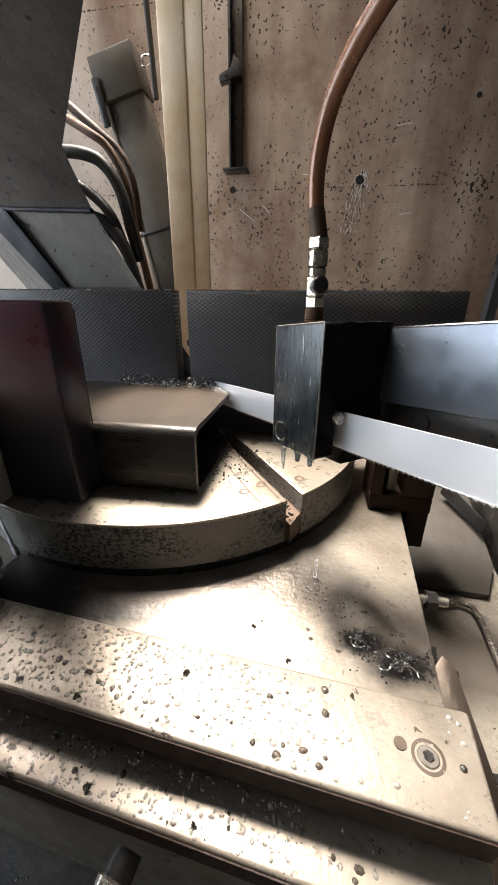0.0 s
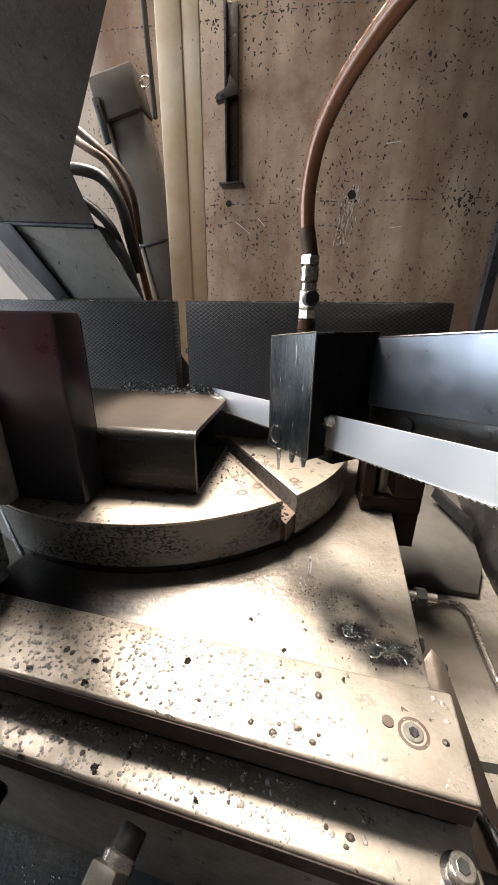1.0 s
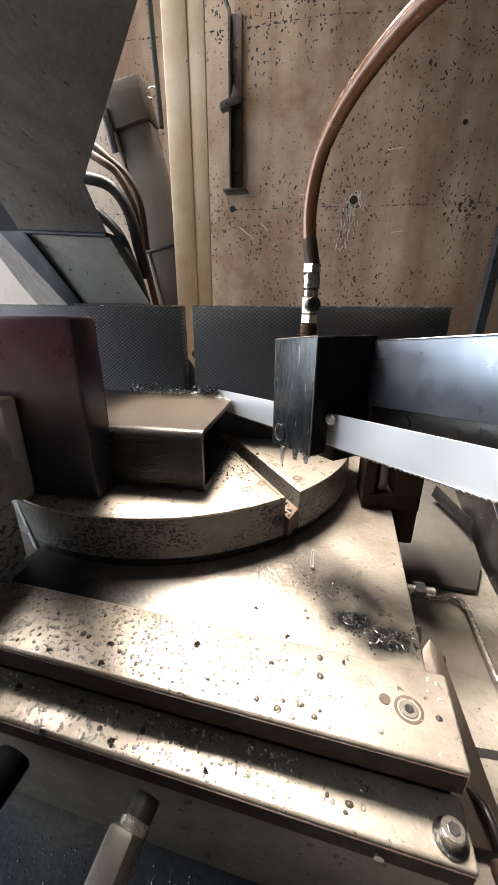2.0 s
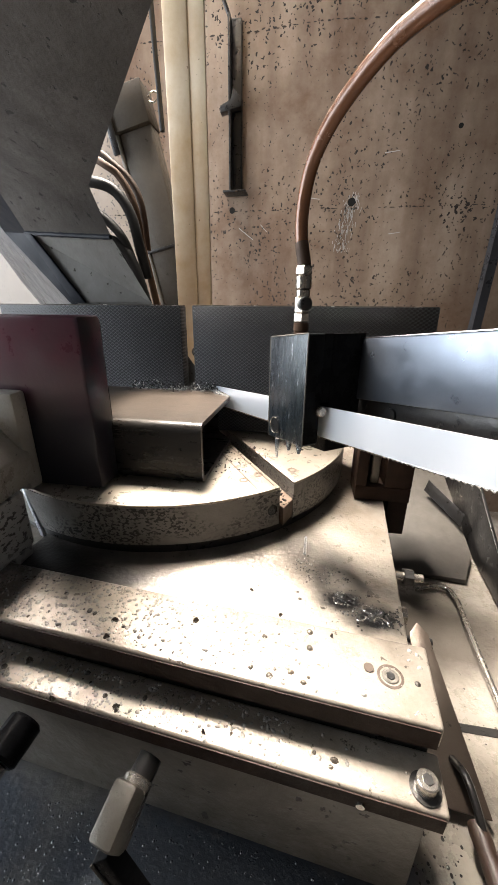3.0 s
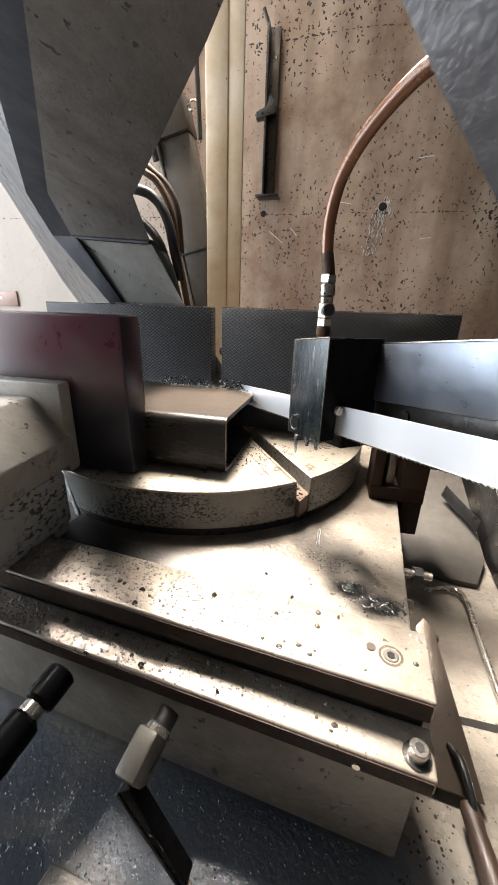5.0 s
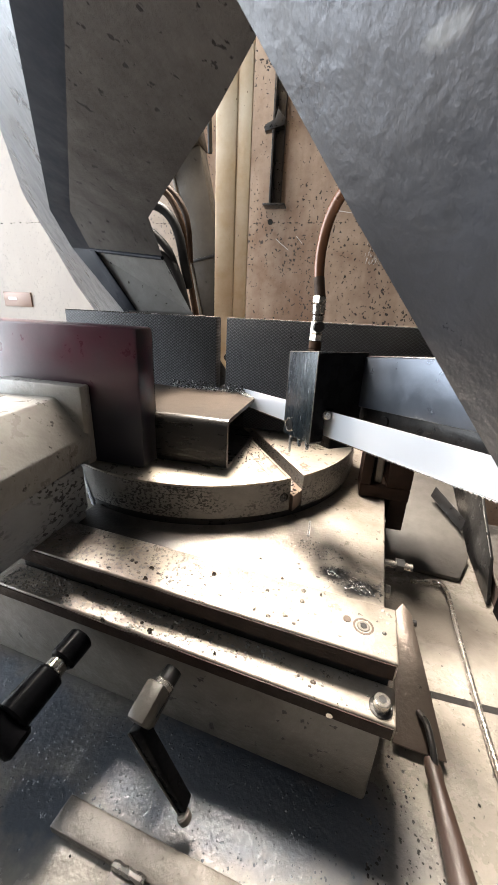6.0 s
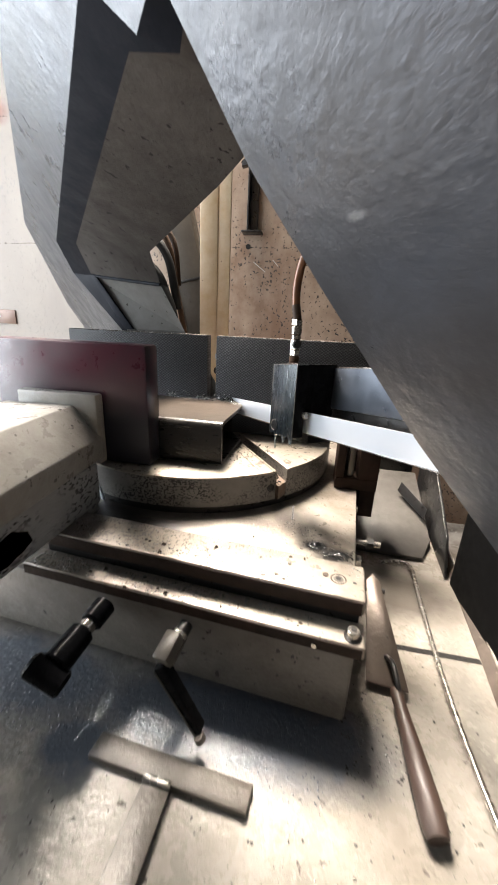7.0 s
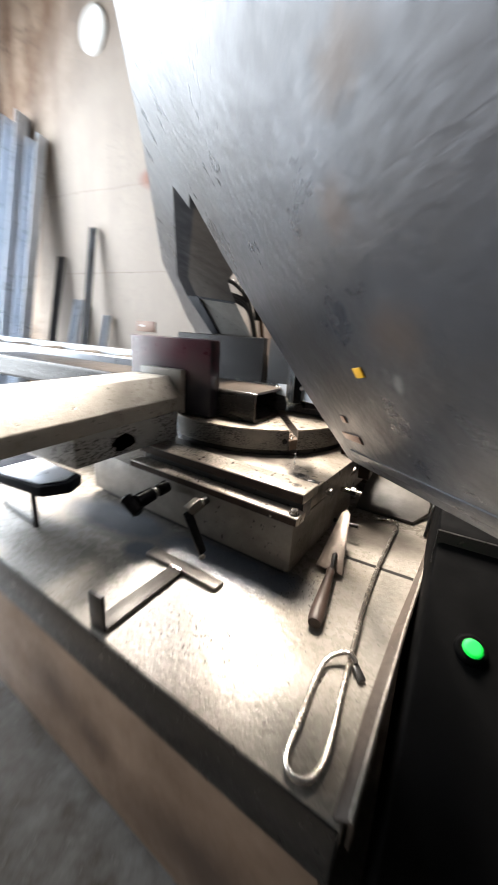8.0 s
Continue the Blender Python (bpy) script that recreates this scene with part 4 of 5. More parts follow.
sp = thing("chute_panel", (0.31, 0.55, TRAY), "speckled grey sloping sheet-metal chute", "chute")
part("floor_sheet", plate_from([(0.215, 0.455, 0.709), (0.345, 0.445, 0.709), (0.372, 0.50, 0.716), (0.385, 0.72, 0.775), (0.215, 0.72, 0.775)], (0, 0, -0.008), 0.001), "column", sp)
part("flange", plate_from([(0.37, 0.40, 0.704), (0.40, 0.74, 0.704), (0.40, 0.74, 0.90), (0.375, 0.44, 0.76)], (0.005, 0, 0), 0.001), "dark", sp, "dark folded flange")
part("tab", plate_from([(0.325, 0.62, 0.765), (0.365, 0.54, 0.742), (0.370, 0.545, 0.762), (0.332, 0.625, 0.785)], (0.002, 0.003, -0.003), 0.0008), "dark", sp, "dark bent tab")
part("rear_wall", plate_from([(0.10, 0.80, TRAY), (0.40, 0.80, TRAY), (0.40, 0.80, 0.98), (0.10, 0.80, 0.98)], (0, 0.006, 0), 0.001), "dark", sp, "dark rear guard sheet")

# ---- hand lever, clamp handle ----
ch = thing("clamp_handle", (-0.09, 0.10, TRAY), "black clamp handle with a bright collar on the bed front", "handle")
h0, h1 = Vector((-0.094, 0.122, 0.797)), Vector((-0.107, 0.034, 0.784))
hd = (h1 - h0).normalized()
part("hub", rod(h0, h0 + hd * 0.026, 0.0125, 0.0125, 24, 0.002), "plastic", ch)
part("collar", rod(h0 + hd * 0.0262, h0 + hd * 0.036, 0.0085, 0.0095, 24, 0.001), "steel", ch, "bright steel collar")
part("grip", rod(h0 + hd * 0.0362, h0 + hd * 0.075, 0.0135, 0.0145, 24, 0.002), "plastic", ch)
part("end_bar", rod(h0 + hd * 0.083 + Vector((-0.019, 0.0, 0.008)), h0 + hd * 0.083 + Vector((0.016, 0.0, -0.012)), 0.0122, None, 24, 0.003), "plastic", ch, "black cross end")
lv = thing("lock_lever", (0.01, 0.09, TRAY), "worn cast locking lever with a black arm", "lever")
part("spindle", rod((0.005, 0.115, 0.797), (-0.002, 0.084, 0.790), 0.008, None, 20), "dark", lv)
part("neck", rod((0.002, 0.104, 0.795), (-0.003, 0.080, 0.789), 0.0095, 0.0095, 20, 0.001), "steel", lv, "bright neck")
part("hub", prism([(-0.0095, -0.011), (0.009, -0.011), (0.010, 0.010), (-0.008, 0.010)], -0.020, 0.010, 0.003, look((-0.0035, 0.080, 0.792), (0.012, 0.16, 0.821)) @ pose(0, 0, 0, 0, 0, 10)), "castgrey", lv, "worn grey cast hub")
la, lb = Vector((-0.006, 0.066, 0.788)), Vector((0.038, 0.056, 0.725))
ls = (lb - la).cross(Vector((0.1, 1.0, -0.25))).normalized()
part("arm", plate_from([la - ls * 0.0058, la + ls * 0.0058, lb + ls * 0.0036, lb - ls * 0.0036], (0.001, 0.010, 0.004), 0.0012), "plastic", lv, "black tapered lever arm")
part("worn_edge", sweep([la - ls * 0.0055 + Vector((0, -0.0004, 0)), la.lerp(lb, 0.5) - ls * 0.0044 + Vector((0, -0.0004, 0)), lb - ls * 0.0033 + Vector((0, -0.0004, 0))], 0.0009, 6, 5), "castgrey", lv, "bare worn edge of the arm")
part("tip", rod(lb, lb + (lb - la).normalized() * 0.007, 0.0056, 0.0050, 16, 0.001), "castgrey", lv, "worn bare tip")

# ---- loose tools in the tray ----
sq = thing("tee_bar", (0.02, 0.0, TRAY), "T-shaped flat steel stop bar lying in the wet tray", "stop bar")
part("cross_bar", plate_from([(-0.061, 0.050, TRAY + 0.009), (0.097, 0.038, TRAY + 0.009), (0.094, 0.0155, TRAY + 0.009), (-0.064, 0.0275, TRAY + 0.009)], (0, 0, -0.0085), 0.0015), "tee", sq, "flat worn crossbar")
part("long_bar", plate_from([(-0.003, 0.0225, TRAY + 0.0075), (0.024, 0.0205, TRAY + 0.0075), (0.018, -0.125, TRAY + 0.0075), (-0.010, -0.122, TRAY + 0.0075)], (0, 0, -0.0065), 0.0012), "tee", sq)
part("weld", sweep([(-0.003, 0.0225, TRAY + 0.009), (0.024, 0.0205, TRAY + 0.009)], 0.0028, 8, 6, 0.3), "steel", sq, "rough weld bead")
part("upright", box(-0.012, 0.014, -0.130, -0.124, TRAY, 0.757, 0.0015), "dark", sq, "dark upturned end")

tw = thing("trowel", (0.235, 0.2, TRAY), "pointed steel trowel with a dark wooden handle", "trowel")
part("blade", plate_from([(0.226, 0.290, 0.771), (0.217, 0.280, 0.766), (0.210, 0.164, 0.712), (0.258, 0.160, 0.712), (0.235, 0.280, 0.767)], (0, 0, -0.0018), 0.0006), "trowel", tw, "thin worn triangular blade")
part("tang", sweep([(0.236, 0.190, 0.726), (0.238, 0.172, 0.737), (0.241, 0.152, 0.730), (0.242, 0.142, 0.722)], 0.0032, 10, 5), "dark", tw)
hb = bmesh.new()
hp0, hp1 = Vector((0.2400, 0.152, 0.722)), Vector((0.2525, 0.030, 0.7125))
profile = [(0, 0.006), (0.04, 0.0072), (0.10, 0.0072), (0.13, 0.0066), (0.25, 0.0074), (0.4, 0.0086), (0.65, 0.0104), (0.82, 0.0112), (0.95, 0.0108), (1.0, 0.0090)]
hx_ = (hp1 - hp0).normalized()
hs_ = hx_.cross(Vector((0, 0, 1))).normalized()
hu_ = hs_.cross(hx_)
rings = [[hb.verts.new(hp0.lerp(hp1, f) + r * (hs_ * math.cos(a) + hu_ * math.sin(a))) for a in (2 * math.pi * k / 18 for k in range(18))] for f, r in profile]
for a, b in zip(rings, rings[1:]):
    for k in range(18):
        hb.faces.new((a[k], a[(k + 1) % 18], b[(k + 1) % 18], b[k]))
hb.faces.new(rings[0][::-1])
hb.faces.new(rings[-1])
part("handle", hb, "wood", tw, "dark worn varnished wooden handle")

rk = thing("hooked_rod", (0.30, 0.2, TRAY), "bent steel rod with a hooked tip and a loop handle", "rod")
part("rod", sweep([(0.268, 0.418, TRAY + 0.006), (0.305, 0.425, TRAY + 0.008), (0.316, 0.405, TRAY + 0.010), (0.312, 0.34, TRAY + 0.010), (0.306, 0.22, TRAY + 0.008), (0.305, 0.12, TRAY + 0.008), (0.309, 0.03, TRAY + 0.008), (0.313, -0.05, TRAY + 0.006), (0.317, -0.11, TRAY + 0.006), (0.314, -0.138, TRAY + 0.006), (0.304, -0.151, TRAY + 0.006), (0.292, -0.151, TRAY + 0.006), (0.283, -0.138, TRAY + 0.006), (0.282, -0.10, TRAY + 0.006), (0.281, -0.05, TRAY + 0.006), (0.284, -0.018, TRAY + 0.008), (0.295, -0.003, TRAY + 0.013), (0.309, 0.002, TRAY + 0.0165), (0.319, -0.003, TRAY + 0.012)], 0.0034, 12, 6), "steel", rk)
part("flat_tip", plate_from([(0.316, 0.003, TRAY + 0.013), (0.322, -0.001, TRAY + 0.010), (0.334, -0.014, TRAY + 0.007), (0.327, -0.021, TRAY + 0.007), (0.317, -0.009, TRAY + 0.011)], (0, 0, -0.004), 0.0008), "dark", rk, "flattened dark tip")

# ---- post, wall bracket, lift column, hoses behind ----
po = thing("post", (-0.2, 0.98, FLOOR), "cream painted square steel post with rust specks", "post")
part("tube", box(-0.249, -0.195, 0.93, 1.06, FLOOR, 3.2, 0.004), "post", po)
part("flat_bar", box(-0.1945, -0.160, 0.934, 0.944, FLOOR, 3.2, 0.001), "post", po, "flat bar fixed beside the tube")
wb_ob = thing("wall_bracket", (-0.2, WALL - 0.05, 1.5), "dark steel angle bracket fixed to the concrete wall", "bracket")
part("web", box(-0.232, -0.192, WALL - 0.016, WALL, 1.49, 1.98, 0.002), "dark", wb_ob)
part("flange", box(-0.234, -0.226, WALL - 0.045, WALL - 0.0165, 1.49, 1.98, 0.001), "dark", wb_ob)
part("foot", box(-0.255, -0.170, WALL - 0.060, WALL, 1.483, 1.4895, 0.001), "dark", wb_ob)
part("clip", plate_from([(-0.262, WALL - 0.05, 1.72), (-0.19, WALL - 0.05, 1.735), (-0.185, WALL - 0.05, 1.755), (-0.215, WALL - 0.05, 1.785), (-0.225, WALL - 0.05, 1.755), (-0.262, WALL - 0.05, 1.74)], (0, 0.03, 0), 0.001), "dark", wb_ob)
part("peg", rod((-0.232, WALL - 0.03, 1.98), (-0.250, WALL - 0.03, 2.02), 0.006), "dark", wb_ob)

cl = thing("lift_column", (-0.29, 0.95, FLOOR), "leaning grey lift cylinder column with a capped head", "lift column")
CM = Matrix.Translation((-0.292, 1.15, 1.0)) @ pose(0, 0, 0, 0, -12.8, 0)
part("tube", box(-0.046, 0.050, -0.03, 0.03, -0.35, 0.55, 0.004, 2, CM), "liftgrey", cl, "grey square tube")
part("rail", box(-0.056, -0.0465, -0.034, 0.0, -0.35, 0.55, 0.002, 2, CM), "castgrey", cl, "bright worn rail")
part("cap", box(-0.066, 0.052, -0.042, 0.036, 0.5505, 0.645, 0.003, 2, CM), "liftgrey", cl, "grey square cap")
part("clamp", box(-0.068, -0.05, -0.050, -0.0425, 0.50, 0.60, 0.002, 2, CM), "dark", cl)
part("joint", box(-0.064, 0.052, -0.036, 0.032, 0.25, 0.258, 0.001, 2, CM), "dark", cl)
part("eye_ring", sweep([CM @ Vector((0.075 + 0.014 * math.cos(a), -0.03, 0.60 + 0.011 * math.sin(a))) for a in [k * 0.7 for k in range(10)]], 0.0022, 8, 3), "steel", cl)

HOSES = (([(-0.42, 0.82, 1.40), (-0.335, 0.78, 1.351), (-0.301, 0.78, 1.326), (-0.275, 0.78, 1.275), (-0.265, 0.78, 1.201), (-0.256, 0.78, 1.157), (-0.238, 0.78, 1.06)], 0.0072, "copper", "dirty copper-brown pipe bending down"),
         ([(-0.40, 0.74, 1.315), (-0.321, 0.72, 1.302), (-0.282, 0.72, 1.285), (-0.257, 0.72, 1.247), (-0.245, 0.72, 1.193), (-0.243, 0.74, 1.14)], 0.0095, "rubber", "black corrugated rubber cable conduit"),
         ([(-0.42, 0.84, 1.43), (-0.342, 0.82, 1.369), (-0.299, 0.82, 1.332), (-0.278, 0.82, 1.285), (-0.272, 0.82, 1.20)], 0.0075, "oldhose", "dirty brown rubber hydraulic hose"),
         ([(-0.38, 0.71, 1.225), (-0.299, 0.70, 1.205), (-0.270, 0.70, 1.190), (-0.246, 0.70, 1.150), (-0.222, 0.70, 1.06)], 0.0085, "rubber", "black rubber hydraulic hose"),
         ([(-0.37, 0.73, 1.215), (-0.303, 0.72, 1.193), (-0.268, 0.72, 1.168), (-0.248, 0.72, 1.120), (-0.236, 0.72, 1.05)], 0.0085, "rubber", "black rubber hydraulic hose behind the bow"),
         ([(-0.40, 0.70, 1.27), (-0.33, 0.70, 1.255), (-0.292, 0.70, 1.232), (-0.268, 0.70, 1.205), (-0.258, 0.71, 1.17)], 0.008, "rubber", "black ribbed rubber conduit beside the pipes"),
         ([(-0.322, 1.05, 2.10), (-0.318, 1.05, 1.85), (-0.313, 1.05, 1.666), (-0.310, 1.05, 1.60), (-0.306, 1.05, 1.50)], 0.006, "rubber", "thin dark spiral cable hanging along the post"))
for pts, r, mat, lab in HOSES:
    tagged(part("hose", sweep(pts, r, 12, 14, 0.07 if mat == "rubber" else 0), mat, None, "", True, pts[-1]), lab, "hose")

sg = thing("warning_sign", (-1.6, WALL, 1.1), "small brown warning plate on the concrete wall", "sign")
part("plate", box(-1.63, -1.46, WALL - 0.008, WALL, 1.06, 1.13, 0.002), "sign", sg)
part("bar", box(-1.60, -1.55, WALL - 0.0095, WALL - 0.0082, 1.092, 1.105), "white", sg, "pale unreadable writing as a bar")

# ---- stock leaning on the wall, roller rails on the left ----
random.seed(5)
for k, (x, w, hgt, lean, mat, lab) in enumerate(((-2.68, 0.17, 2.45, 0.45, "galv", "pale galvanised steel section leaning on the wall"), (-2.48, 0.13, 2.30, 0.42, "galv", "pale galvanised steel section leaning on the wall"),
                                                 (-2.34, 0.05, 1.55, 0.30, "bow", "dark blue-grey steel channel leaning on the wall"), (-2.16, 0.07, 1.25, 0.28, "galv", "short pale steel box section leaning on the wall"),
                                                 (-1.98, 0.045, 1.72, 0.25, "bow", "dark steel angle leaning on the wall"), (-1.88, 0.05, 1.15, 0.22, "galv", "short galvanised tube leaning on the wall"))):
    a = math.atan2(lean, hgt - FLOOR)
    m = Matrix.Translation((x, WALL - lean - 0.03, FLOOR)) @ pose(0, 0, 0, -math.degrees(a), 0, 0)
    st = thing("steel_section", (x, WALL - lean, FLOOR), lab, "steel section", "stock against the wall")
    L = (hgt - FLOOR) / math.cos(a)
    part("web", box(-w / 2, w / 2, 0.0, 0.006, 0, L, 0, 2, m), mat, st)
    part("flange", box(-w / 2, -w / 2 + 0.006, -w * 0.5, -0.0005, 0, L, 0, 2, m), mat, st)
    part("flange", box(w / 2 - 0.006, w / 2, -w * 0.5, -0.0005, 0, L, 0, 2, m), mat, st)
for y0 in (0.53, 0.86):
    rl = thing("roller_rail", (-1.4, y0, FLOOR), "pale grey box-section rail of the infeed roller table", "rail", "infeed rails")
    part("rail", box(-2.6, -0.40, y0, y0 + 0.05, 0.885, 0.985, 0.004), "galv", rl)
    for x in (-2.3, -0.95):
        part("leg", box(x, x + 0.05, y0 + 0.002, y0 + 0.048, FLOOR, 0.8845, 0.003), "galv", rl)
for k in range(6):
    x = -2.3 + k * 0.28
    ro = thing("roller", (x, 0.7, 0.93), "steel conveyor roller between the rails", "roller", "infeed rollers")
    part("drum", rod((x, 0.585, 0.94), (x, 0.855, 0.94), 0.03, None, 28, 0.003), "steel", ro)
    part("axle", rod((x, 0.5805, 0.94), (x, 0.8595, 0.94), 0.008, None, 12), "dark", ro)
stl = thing("work_stand", (-0.311, -0.019, TRAY), "small dark metal stand with a pale worn top in the tray", "stand")
part("top", prism([(-0.46, -0.05), (-0.26, -0.035), (-0.235, 0.01), (-0.255, 0.05), (-0.46, 0.06)], 0.782, 0.804, 0.004), "bowdark", stl, "dark blue-black folded top")
part("top_sheet", prism([(-0.40, -0.04), (-0.268, -0.028), (-0.248, 0.01), (-0.265, 0.042), (-0.40, 0.05)], 0.8042, 0.8062, 0.0006), "galv", stl, "pale worn sheet on the top")
part("leg", rod((-0.311, -0.019, TRAY), (-0.311, -0.019, 0.7818), 0.0055, None, 16), "dark", stl)
part("foot_rod", sweep([(-0.46, 0.0, TRAY + 0.004), (-0.40, -0.01, TRAY + 0.004), (-0.316, -0.019, TRAY + 0.004)], 0.004, 10, 6), "dark", stl)

# ---- control cabinet on the right ----
cb = thing("control_box", (0.50, 0.1, FLOOR), "black control box with a lit green push button", "control box")
CBX = Matrix(((0, 0, 1, 0), (1, 0, 0, 0), (0, 1, 0, 0), (0, 0, 0, 1)))
part("case", prism([(0.40, 0.45), (0.40, 0.868), (0.12, 0.868), (-0.26, 0.585), (-0.26, 0.45)], 0.378, 0.85, 0.006, CBX), "caseblack", cb, "black sloping case")
part("pedestal", box(0.40, 0.80, -0.20, 0.36, FLOOR, 0.4495, 0.004), "caseblack", cb)
SLP = Vector((0, -0.597, 0.802))
b0 = Vector((0.428, 0.008, 0.785))
bz = part("button_bezel", rod(b0 - SLP * 0.002, b0 + SLP * 0.007, 0.0165, 0.0150, 28, 0.002), "caseblack", cb, "black bezel")
part("button_lens", rod(b0 + SLP * 0.0071, b0 + SLP * 0.012, 0.0098, 0.009, 24, 0.002), "green", bz, "lit green lens")
part("seam", box(0.377, 0.851, 0.10, 0.104, 0.82, 0.869), "dark", cb)

# ---- scrapes and holes in the back wall, a dark bar leaning there ----
random.seed(21)
bm = bmesh.new()
for k in range(150):
    x, z0, L, w = random.gauss(0.202, 0.016), random.uniform(1.285, 1.47), random.uniform(0.004, 0.022), random.uniform(0.0006, 0.0018)
    x += (z0 - 1.37) * 0.22
    lean_ = random.uniform(-0.001, 0.004)
    q = [bm.verts.new((x + dx + lean_ * f, WALL - 0.0012, z0 + L * f)) for dx, f in ((0, 0), (w, 0.05), (w, 1), (0, 0.95))]
    r_ = [bm.verts.new((v.co.x, WALL + 0.001, v.co.z)) for v in q]
    bm.faces.new(q)
    for i in range(4):
        bm.faces.new((q[i], r_[i], r_[(i + 1) % 4], q[(i + 1) % 4]))
for x0, z0, x1, z1 in ((0.315, 1.595, 0.365, 1.60), (-0.205, 1.375, -0.15, 1.335), (0.02, 1.475, 0.10, 1.463), (0.36, 1.345, 0.40, 1.35), (-0.12, 1.385, -0.095, 1.36)):
    q = [bm.verts.new((x_, WALL - 0.0008, z_ + dz_)) for x_, z_, dz_ in ((x0, z0, 0), (x1, z1, 0), (x1, z1, 0.002), (x0, z0, 0.0028))]
    bm.faces.new(q)
setting("wall_scrape", bm, "scratch", "pale rough scrapes in the concrete", "scrape")
for x, z, r in ((-0.232, 1.437, 0.011), (0.216, 1.452, 0.014), (0.55, 1.66, 0.008)):
    setting("wall_hole", rod((x, WALL - 0.0015, z), (x, WALL + 0.003, z), r, r * 0.8, 18), "sludge", "dark tie hole in the concrete", "hole")
tagged(part("leaning_bar", rod((0.655, 1.44, FLOOR), (0.735, 1.545, 1.50), 0.022, None, 4), "bow", None, "", False, (0.655, 1.44, FLOOR)), "dark steel bar leaning against the concrete wall", "steel bar")

# ---- wet drops, chips, sludge ----


def blobs(name, spots, mat, label, category, sides=7):
    """Many small flattened beads or flakes at (x, y, z, radius, height), one object."""
    verts, faces = [], []
    for x, y, z, r, h in spots:
        a0, n0 = random.uniform(0, 6.3), len(verts)
        sx, sy = random.uniform(0.7, 1.3), random.uniform(0.7, 1.3)
        for ring_r, ring_h in ((1.0, 0.0), (0.72, 0.65)):
            for k in range(sides):
                a = a0 + 2 * math.pi * k / sides
                j = random.uniform(0.85, 1.15)
                verts.append((x + r * ring_r * sx * j * math.cos(a), y + r * ring_r * sy * j * math.sin(a), z + h * ring_h))
        verts.append((x, y, z + h))
        for k in range(sides):
            q = (k + 1) % sides
            faces.append((n0 + k, n0 + q, n0 + sides + q, n0 + sides + k))
            faces.append((n0 + sides + k, n0 + sides + q, n0 + 2 * sides))
    me = bpy.data.meshes.new(name)
    me.from_pydata(verts, [], faces)
    for p in me.polygons:
        p.use_smooth = True
    me.materials.append(M[mat])
    return tagged(new(name, me), label, category, "", "stuff")


def bed_pt(u, v):
    p = BT @ Vector((u, v, 0))
    return p.x, p.y


random.seed(33)
drops, dark = [], []
for k in range(420):
    u = -0.385 + 0.40 * random.random() ** 1.7
    v, z = (random.uniform(0.004, 0.054), BED) if random.random() < 0.6 else (random.uniform(-0.023, 0.003), LOW)
    if u > -0.006:
        continue
    x, y = bed_pt(u, v)
    r = random.choice((0.0006, 0.0008, 0.001, 0.0014, 0.0019))
    (drops if random.random() < 0.93 else dark).append((x, y, z - 0.0001, r, r * random.uniform(0.5, 0.9)))
for k in range(70):
    u = random.uniform(-0.36, -0.05)
    v, z = (random.uniform(0.006, 0.052), BED) if random.random() < 0.6 else (random.uniform(-0.021, 0.002), LOW)
    x, y = bed_pt(u, v)
    r = random.choice((0.0008, 0.0011, 0.0014, 0.0022))
    dark.append((x, y, z - 0.0001, r, r * 0.7))
for k in range(45):
    x, y = bed_pt(random.uniform(-0.30, -0.012), random.uniform(0.062, 0.22))
    r = random.choice((0.0007, 0.001, 0.0015))
    dark.append((x, y, PLATE - 0.0001, r, r * 0.6))
for k in range(60):
    a, q = random.uniform(-2.6, 0.2), CR * random.random() ** 0.5 * 0.99
    x, y = CX + q * math.cos(a), CY + q * math.sin(a)
    r = random.choice((0.0006, 0.0009, 0.0013))
    if y < YF - 0.002 or x > 0.01:
        dark.append((x, y, TOP, r, r * 0.5))
bumps = []
for k in range(2200):
    u = -0.388 + 0.30 * random.random() ** 1.5
    v, z = (random.uniform(0.004, 0.055), BED) if random.random() < 0.6 else (random.uniform(-0.023, 0.004), LOW)
    x, y = bed_pt(u, v)
    r = random.choice((0.0004, 0.0006, 0.0008, 0.0011, 0.0015))
    bumps.append((x, y, z - 0.0001, r, r * random.uniform(0.5, 0.9)))
blobs("coolant_beads", bumps, "wet", "crowded coolant beads on the wet end of the strips", "drops", 9)
blobs("coolant_drops", drops, "wet", "clear coolant drops standing on the steel bed", "drops")
blobs("oil_specks", dark, "lump", "black oily specks and grit on the saw bed", "grit")
tray_drops, grit = [], []
for k in range(2000):
    x, y = random.uniform(-0.36, 0.16), random.uniform(0.035, 0.12)
    r = random.choice((0.0003, 0.0004, 0.0005, 0.0007, 0.0010))
    tray_drops.append((x, y, TRAY - 0.0001, r, r * 0.6))
for k in range(520):
    x, y = random.choice(((random.uniform(0.17, 0.34), random.uniform(-0.10, 0.30)), (random.uniform(-0.35, 0.33), random.uniform(-0.13, 0.03)), (random.uniform(0.18, 0.24), random.uniform(0.06, 0.16))))
    r = random.choice((0.0004, 0.0005, 0.0007, 0.0010, 0.0014))
    grit.append((x, y, TRAY - 0.0001, r, r * 0.35))
for k in range(260):
    x, y = random.gauss(0.13, 0.045), random.gauss(-0.055, 0.03)
    if x < 0.30 and y > -0.12:
        r = random.choice((0.0005, 0.0007, 0.0010, 0.0016))
        grit.append((x, y, TRAY - 0.0001, r, r * 0.25))
blobs("tray_drops", tray_drops, "wetdark", "coolant drops and small puddles in the tray", "drops")
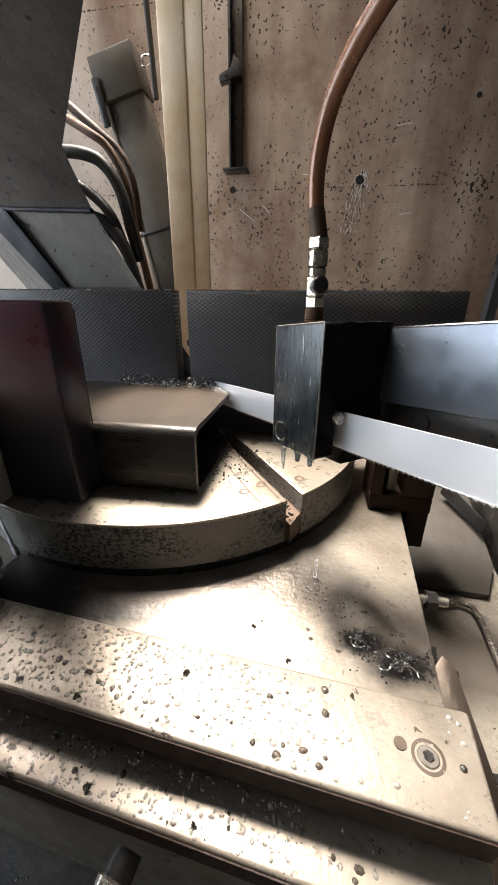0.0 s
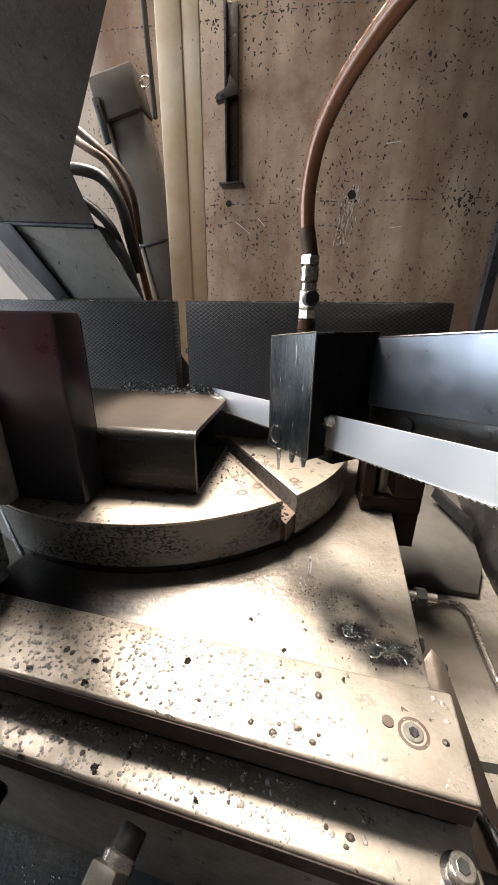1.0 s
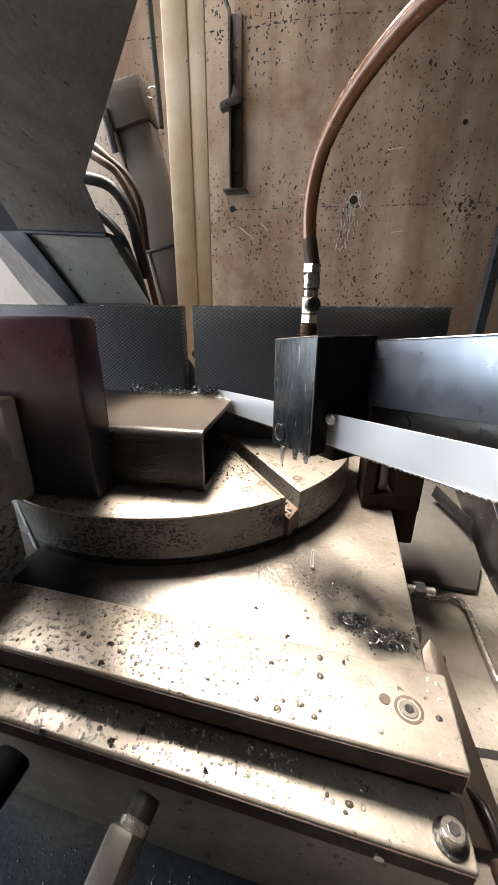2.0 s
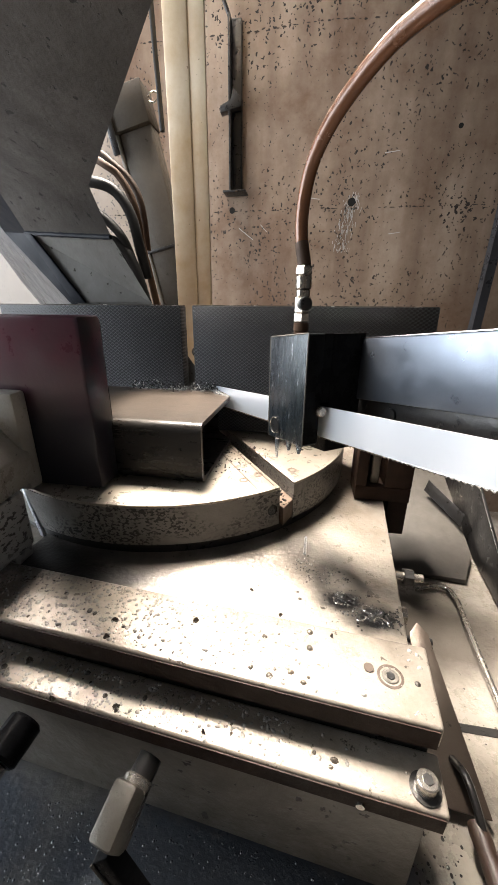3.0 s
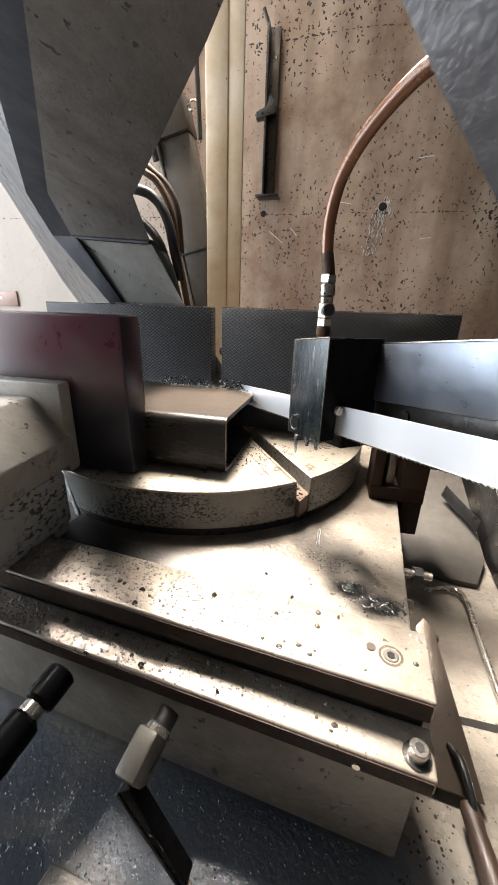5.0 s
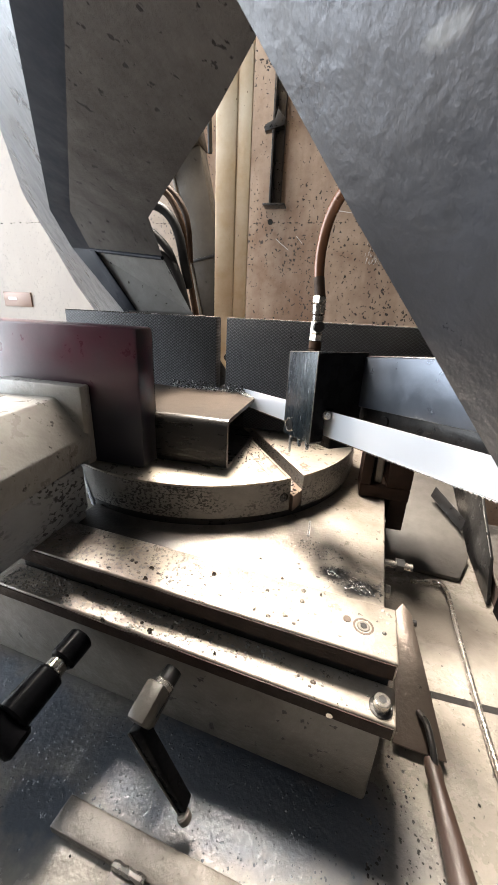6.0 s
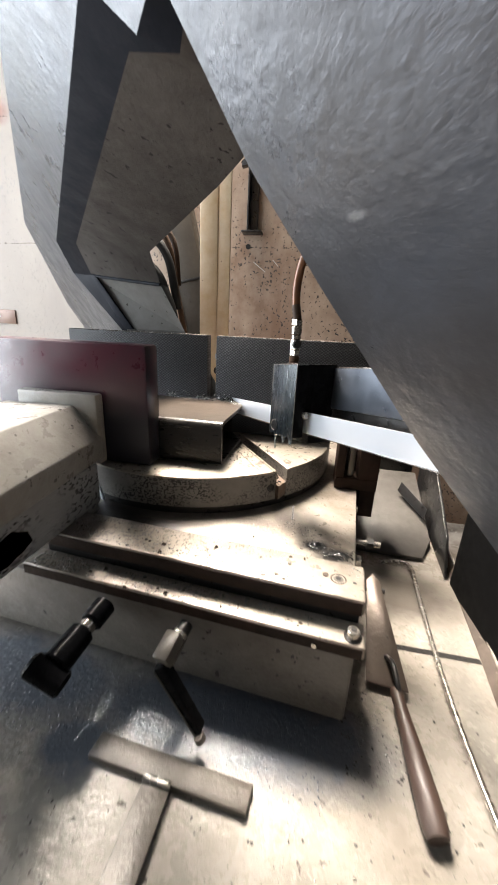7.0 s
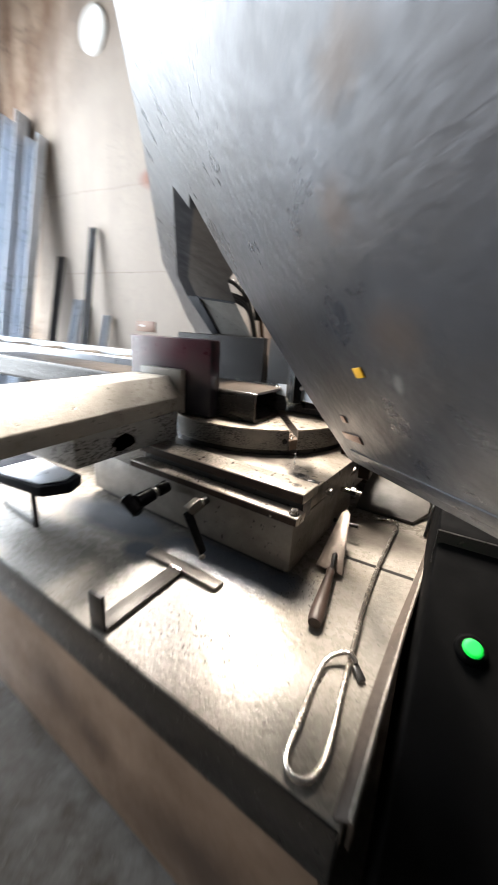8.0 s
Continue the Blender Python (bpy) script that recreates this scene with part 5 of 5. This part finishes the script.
blobs("tray_grit", grit, "sludge", "dark grit and swarf scattered in the tray", "grit")

swarf, bright = [], []
for k in range(420):
    t = random.random()
    x, y = random.uniform(-0.17, 0.005), 0.4885 - abs(random.gauss(0, 0.010))
    if x > end_x(y):
        continue
    r = random.uniform(0.0006, 0.0020)
    (swarf if random.random() < 0.65 else bright).append((x, y, TT - 0.0005 + random.uniform(0, 0.012) * max(0.0, 1 - (0.4885 - y) / 0.012), r, r * 1.3))
for k in range(160):
    t = random.random()
    x, y = -0.0093 - 0.030 * t - abs(random.gauss(0, 0.007)), 0.447 + 0.0415 * t
    r = random.uniform(0.0005, 0.0014)
    bright.append((x, y, TT, r, r))
for k in range(200):
    x, y = random.uniform(-0.02, 0.05), random.uniform(0.33, 0.47)
    if (Vector((x, y)) - Vector((0.0, 0.40))).length < 0.055:
        r = random.uniform(0.0004, 0.0012)
        swarf.append((x, y, TOP, r, r * 1.5))
for k in range(160):
    p = a_l.lerp(a_r, random.random()) - sd * random.uniform(-0.004, 0.13)
    r = random.uniform(0.0007, 0.002)
    swarf.append((p.x, p.y, TOP - 0.0225, r, r * 1.4))
blobs("black_swarf", swarf, "sludge", "black oily swarf along the jaws and the slot", "swarf", 5)
blobs("bright_swarf", bright, "chips", "bright fresh steel chips along the cut", "swarf", 5)


def sludge_patch(x, y, z, r, seedy, label):
    """An uneven flat mound of sludge with lumps."""
    random.seed(seedy)
    bm = bmesh.new()
    n, rings = 26, 5
    ph = [random.uniform(0, 6.3) for _ in range(4)]
    rows = []
    for q in range(1, rings + 1):
        row = []
        for k in range(n):
            a = 2 * math.pi * k / n
            rr = r * q / rings * (1 + 0.28 * math.sin(2 * a + ph[0]) + 0.2 * math.sin(3 * a + ph[1]) + 0.14 * math.sin(7 * a + ph[2]))
            hh = 0.0032 * (1 - (q / rings) ** 2) * random.uniform(0.4, 1.3) - (0.0002 if q == rings else 0)
            row.append(bm.verts.new((x + rr * math.cos(a), y + 0.75 * rr * math.sin(a), z + hh)))
        rows.append(row)
    c = bm.verts.new((x, y, z + 0.0025))
    for k in range(n):
        bm.faces.new((c, rows[0][k], rows[0][(k + 1) % n]))
        for a, b in zip(rows, rows[1:]):
            bm.faces.new((a[k], b[k], b[(k + 1) % n], a[(k + 1) % n]))
    return tagged(part("sludge_patch", bm, "lump" if r < 0.005 else "sludge", None, "", True, (x, y, z)), label, "sludge")


for k, (x, y, z, r) in enumerate(((0.020, 0.178, BED, 0.0034), (-0.042, 0.168, BED, 0.0030), (-0.041, 0.153, BED, 0.0028), (0.084, 0.207, PLATE, 0.0026), (0.124, 0.181, BED, 0.0020), (0.056, 0.231, PLATE, 0.0026), (-0.108, 0.148, LOW, 0.0042), (-0.023, 0.126, LOW, 0.0042), (-0.071, 0.124, LOW, 0.0026), (0.041, 0.121, LOW, 0.0024))):
    sludge_patch(x, y, z, r * 0.75, 20 + k, "small lump of dark wet swarf on the strip")
sludge_patch(0.170, 0.219, PLATE, 0.0075, 3, "black wet swarf sludge on the bed corner")
sludge_patch(0.139, 0.235, PLATE, 0.0055, 4, "smaller patch of black sludge on the bed")
random.seed(44)
heap, shine = [], []
for cx_, cy_, w_, n_ in ((0.168, 0.218, 0.0070, 420), (0.139, 0.235, 0.0062, 300), (0.152, 0.222, 0.010, 130), (0.120, 0.262, 0.012, 90), (0.105, 0.275, 0.010, 60)):
    for k in range(n_):
        x, y = random.gauss(cx_, w_), random.gauss(cy_, w_ * 0.6)
        r = random.uniform(0.0003, 0.0011)
        (heap if random.random() < 0.95 else shine).append((x, y, PLATE - 0.0001, r, r * random.uniform(0.4, 1.2)))
blobs("sludge_grains", heap, "sludge", "black wet swarf grains on the bed corner", "swarf", 6)
blobs("wet_grains", shine, "wet", "shiny wet grains among the swarf", "swarf", 6)
for k, (x, y, r) in enumerate(((0.166, 0.208, 0.006), (0.157, 0.222, 0.005), (0.134, 0.228, 0.005), (0.150, 0.213, 0.004))):
    ang = 1.1 * k
    pts = [(x + r * math.cos(ang + 0.6 * j), y + r * math.sin(ang + 0.6 * j), PLATE + 0.0022 + 0.0006 * j) for j in range(6)]
    tagged(part("swarf_curl", sweep(pts, 0.0006, 6, 4), "steel", None, "", True, (x, y, PLATE)), "bright curl of steel swarf in the sludge", "swarf")

# ---- round wall plate ----
tagged(part("wall_plate", rod((-1.92, WALL - 0.02, 2.78), (-1.92, WALL, 2.78), 0.115, 0.12, 36, 0.006), "white", None, "", True, (-1.92, WALL, 2.78)), "round white plate on the concrete wall", "wall plate")
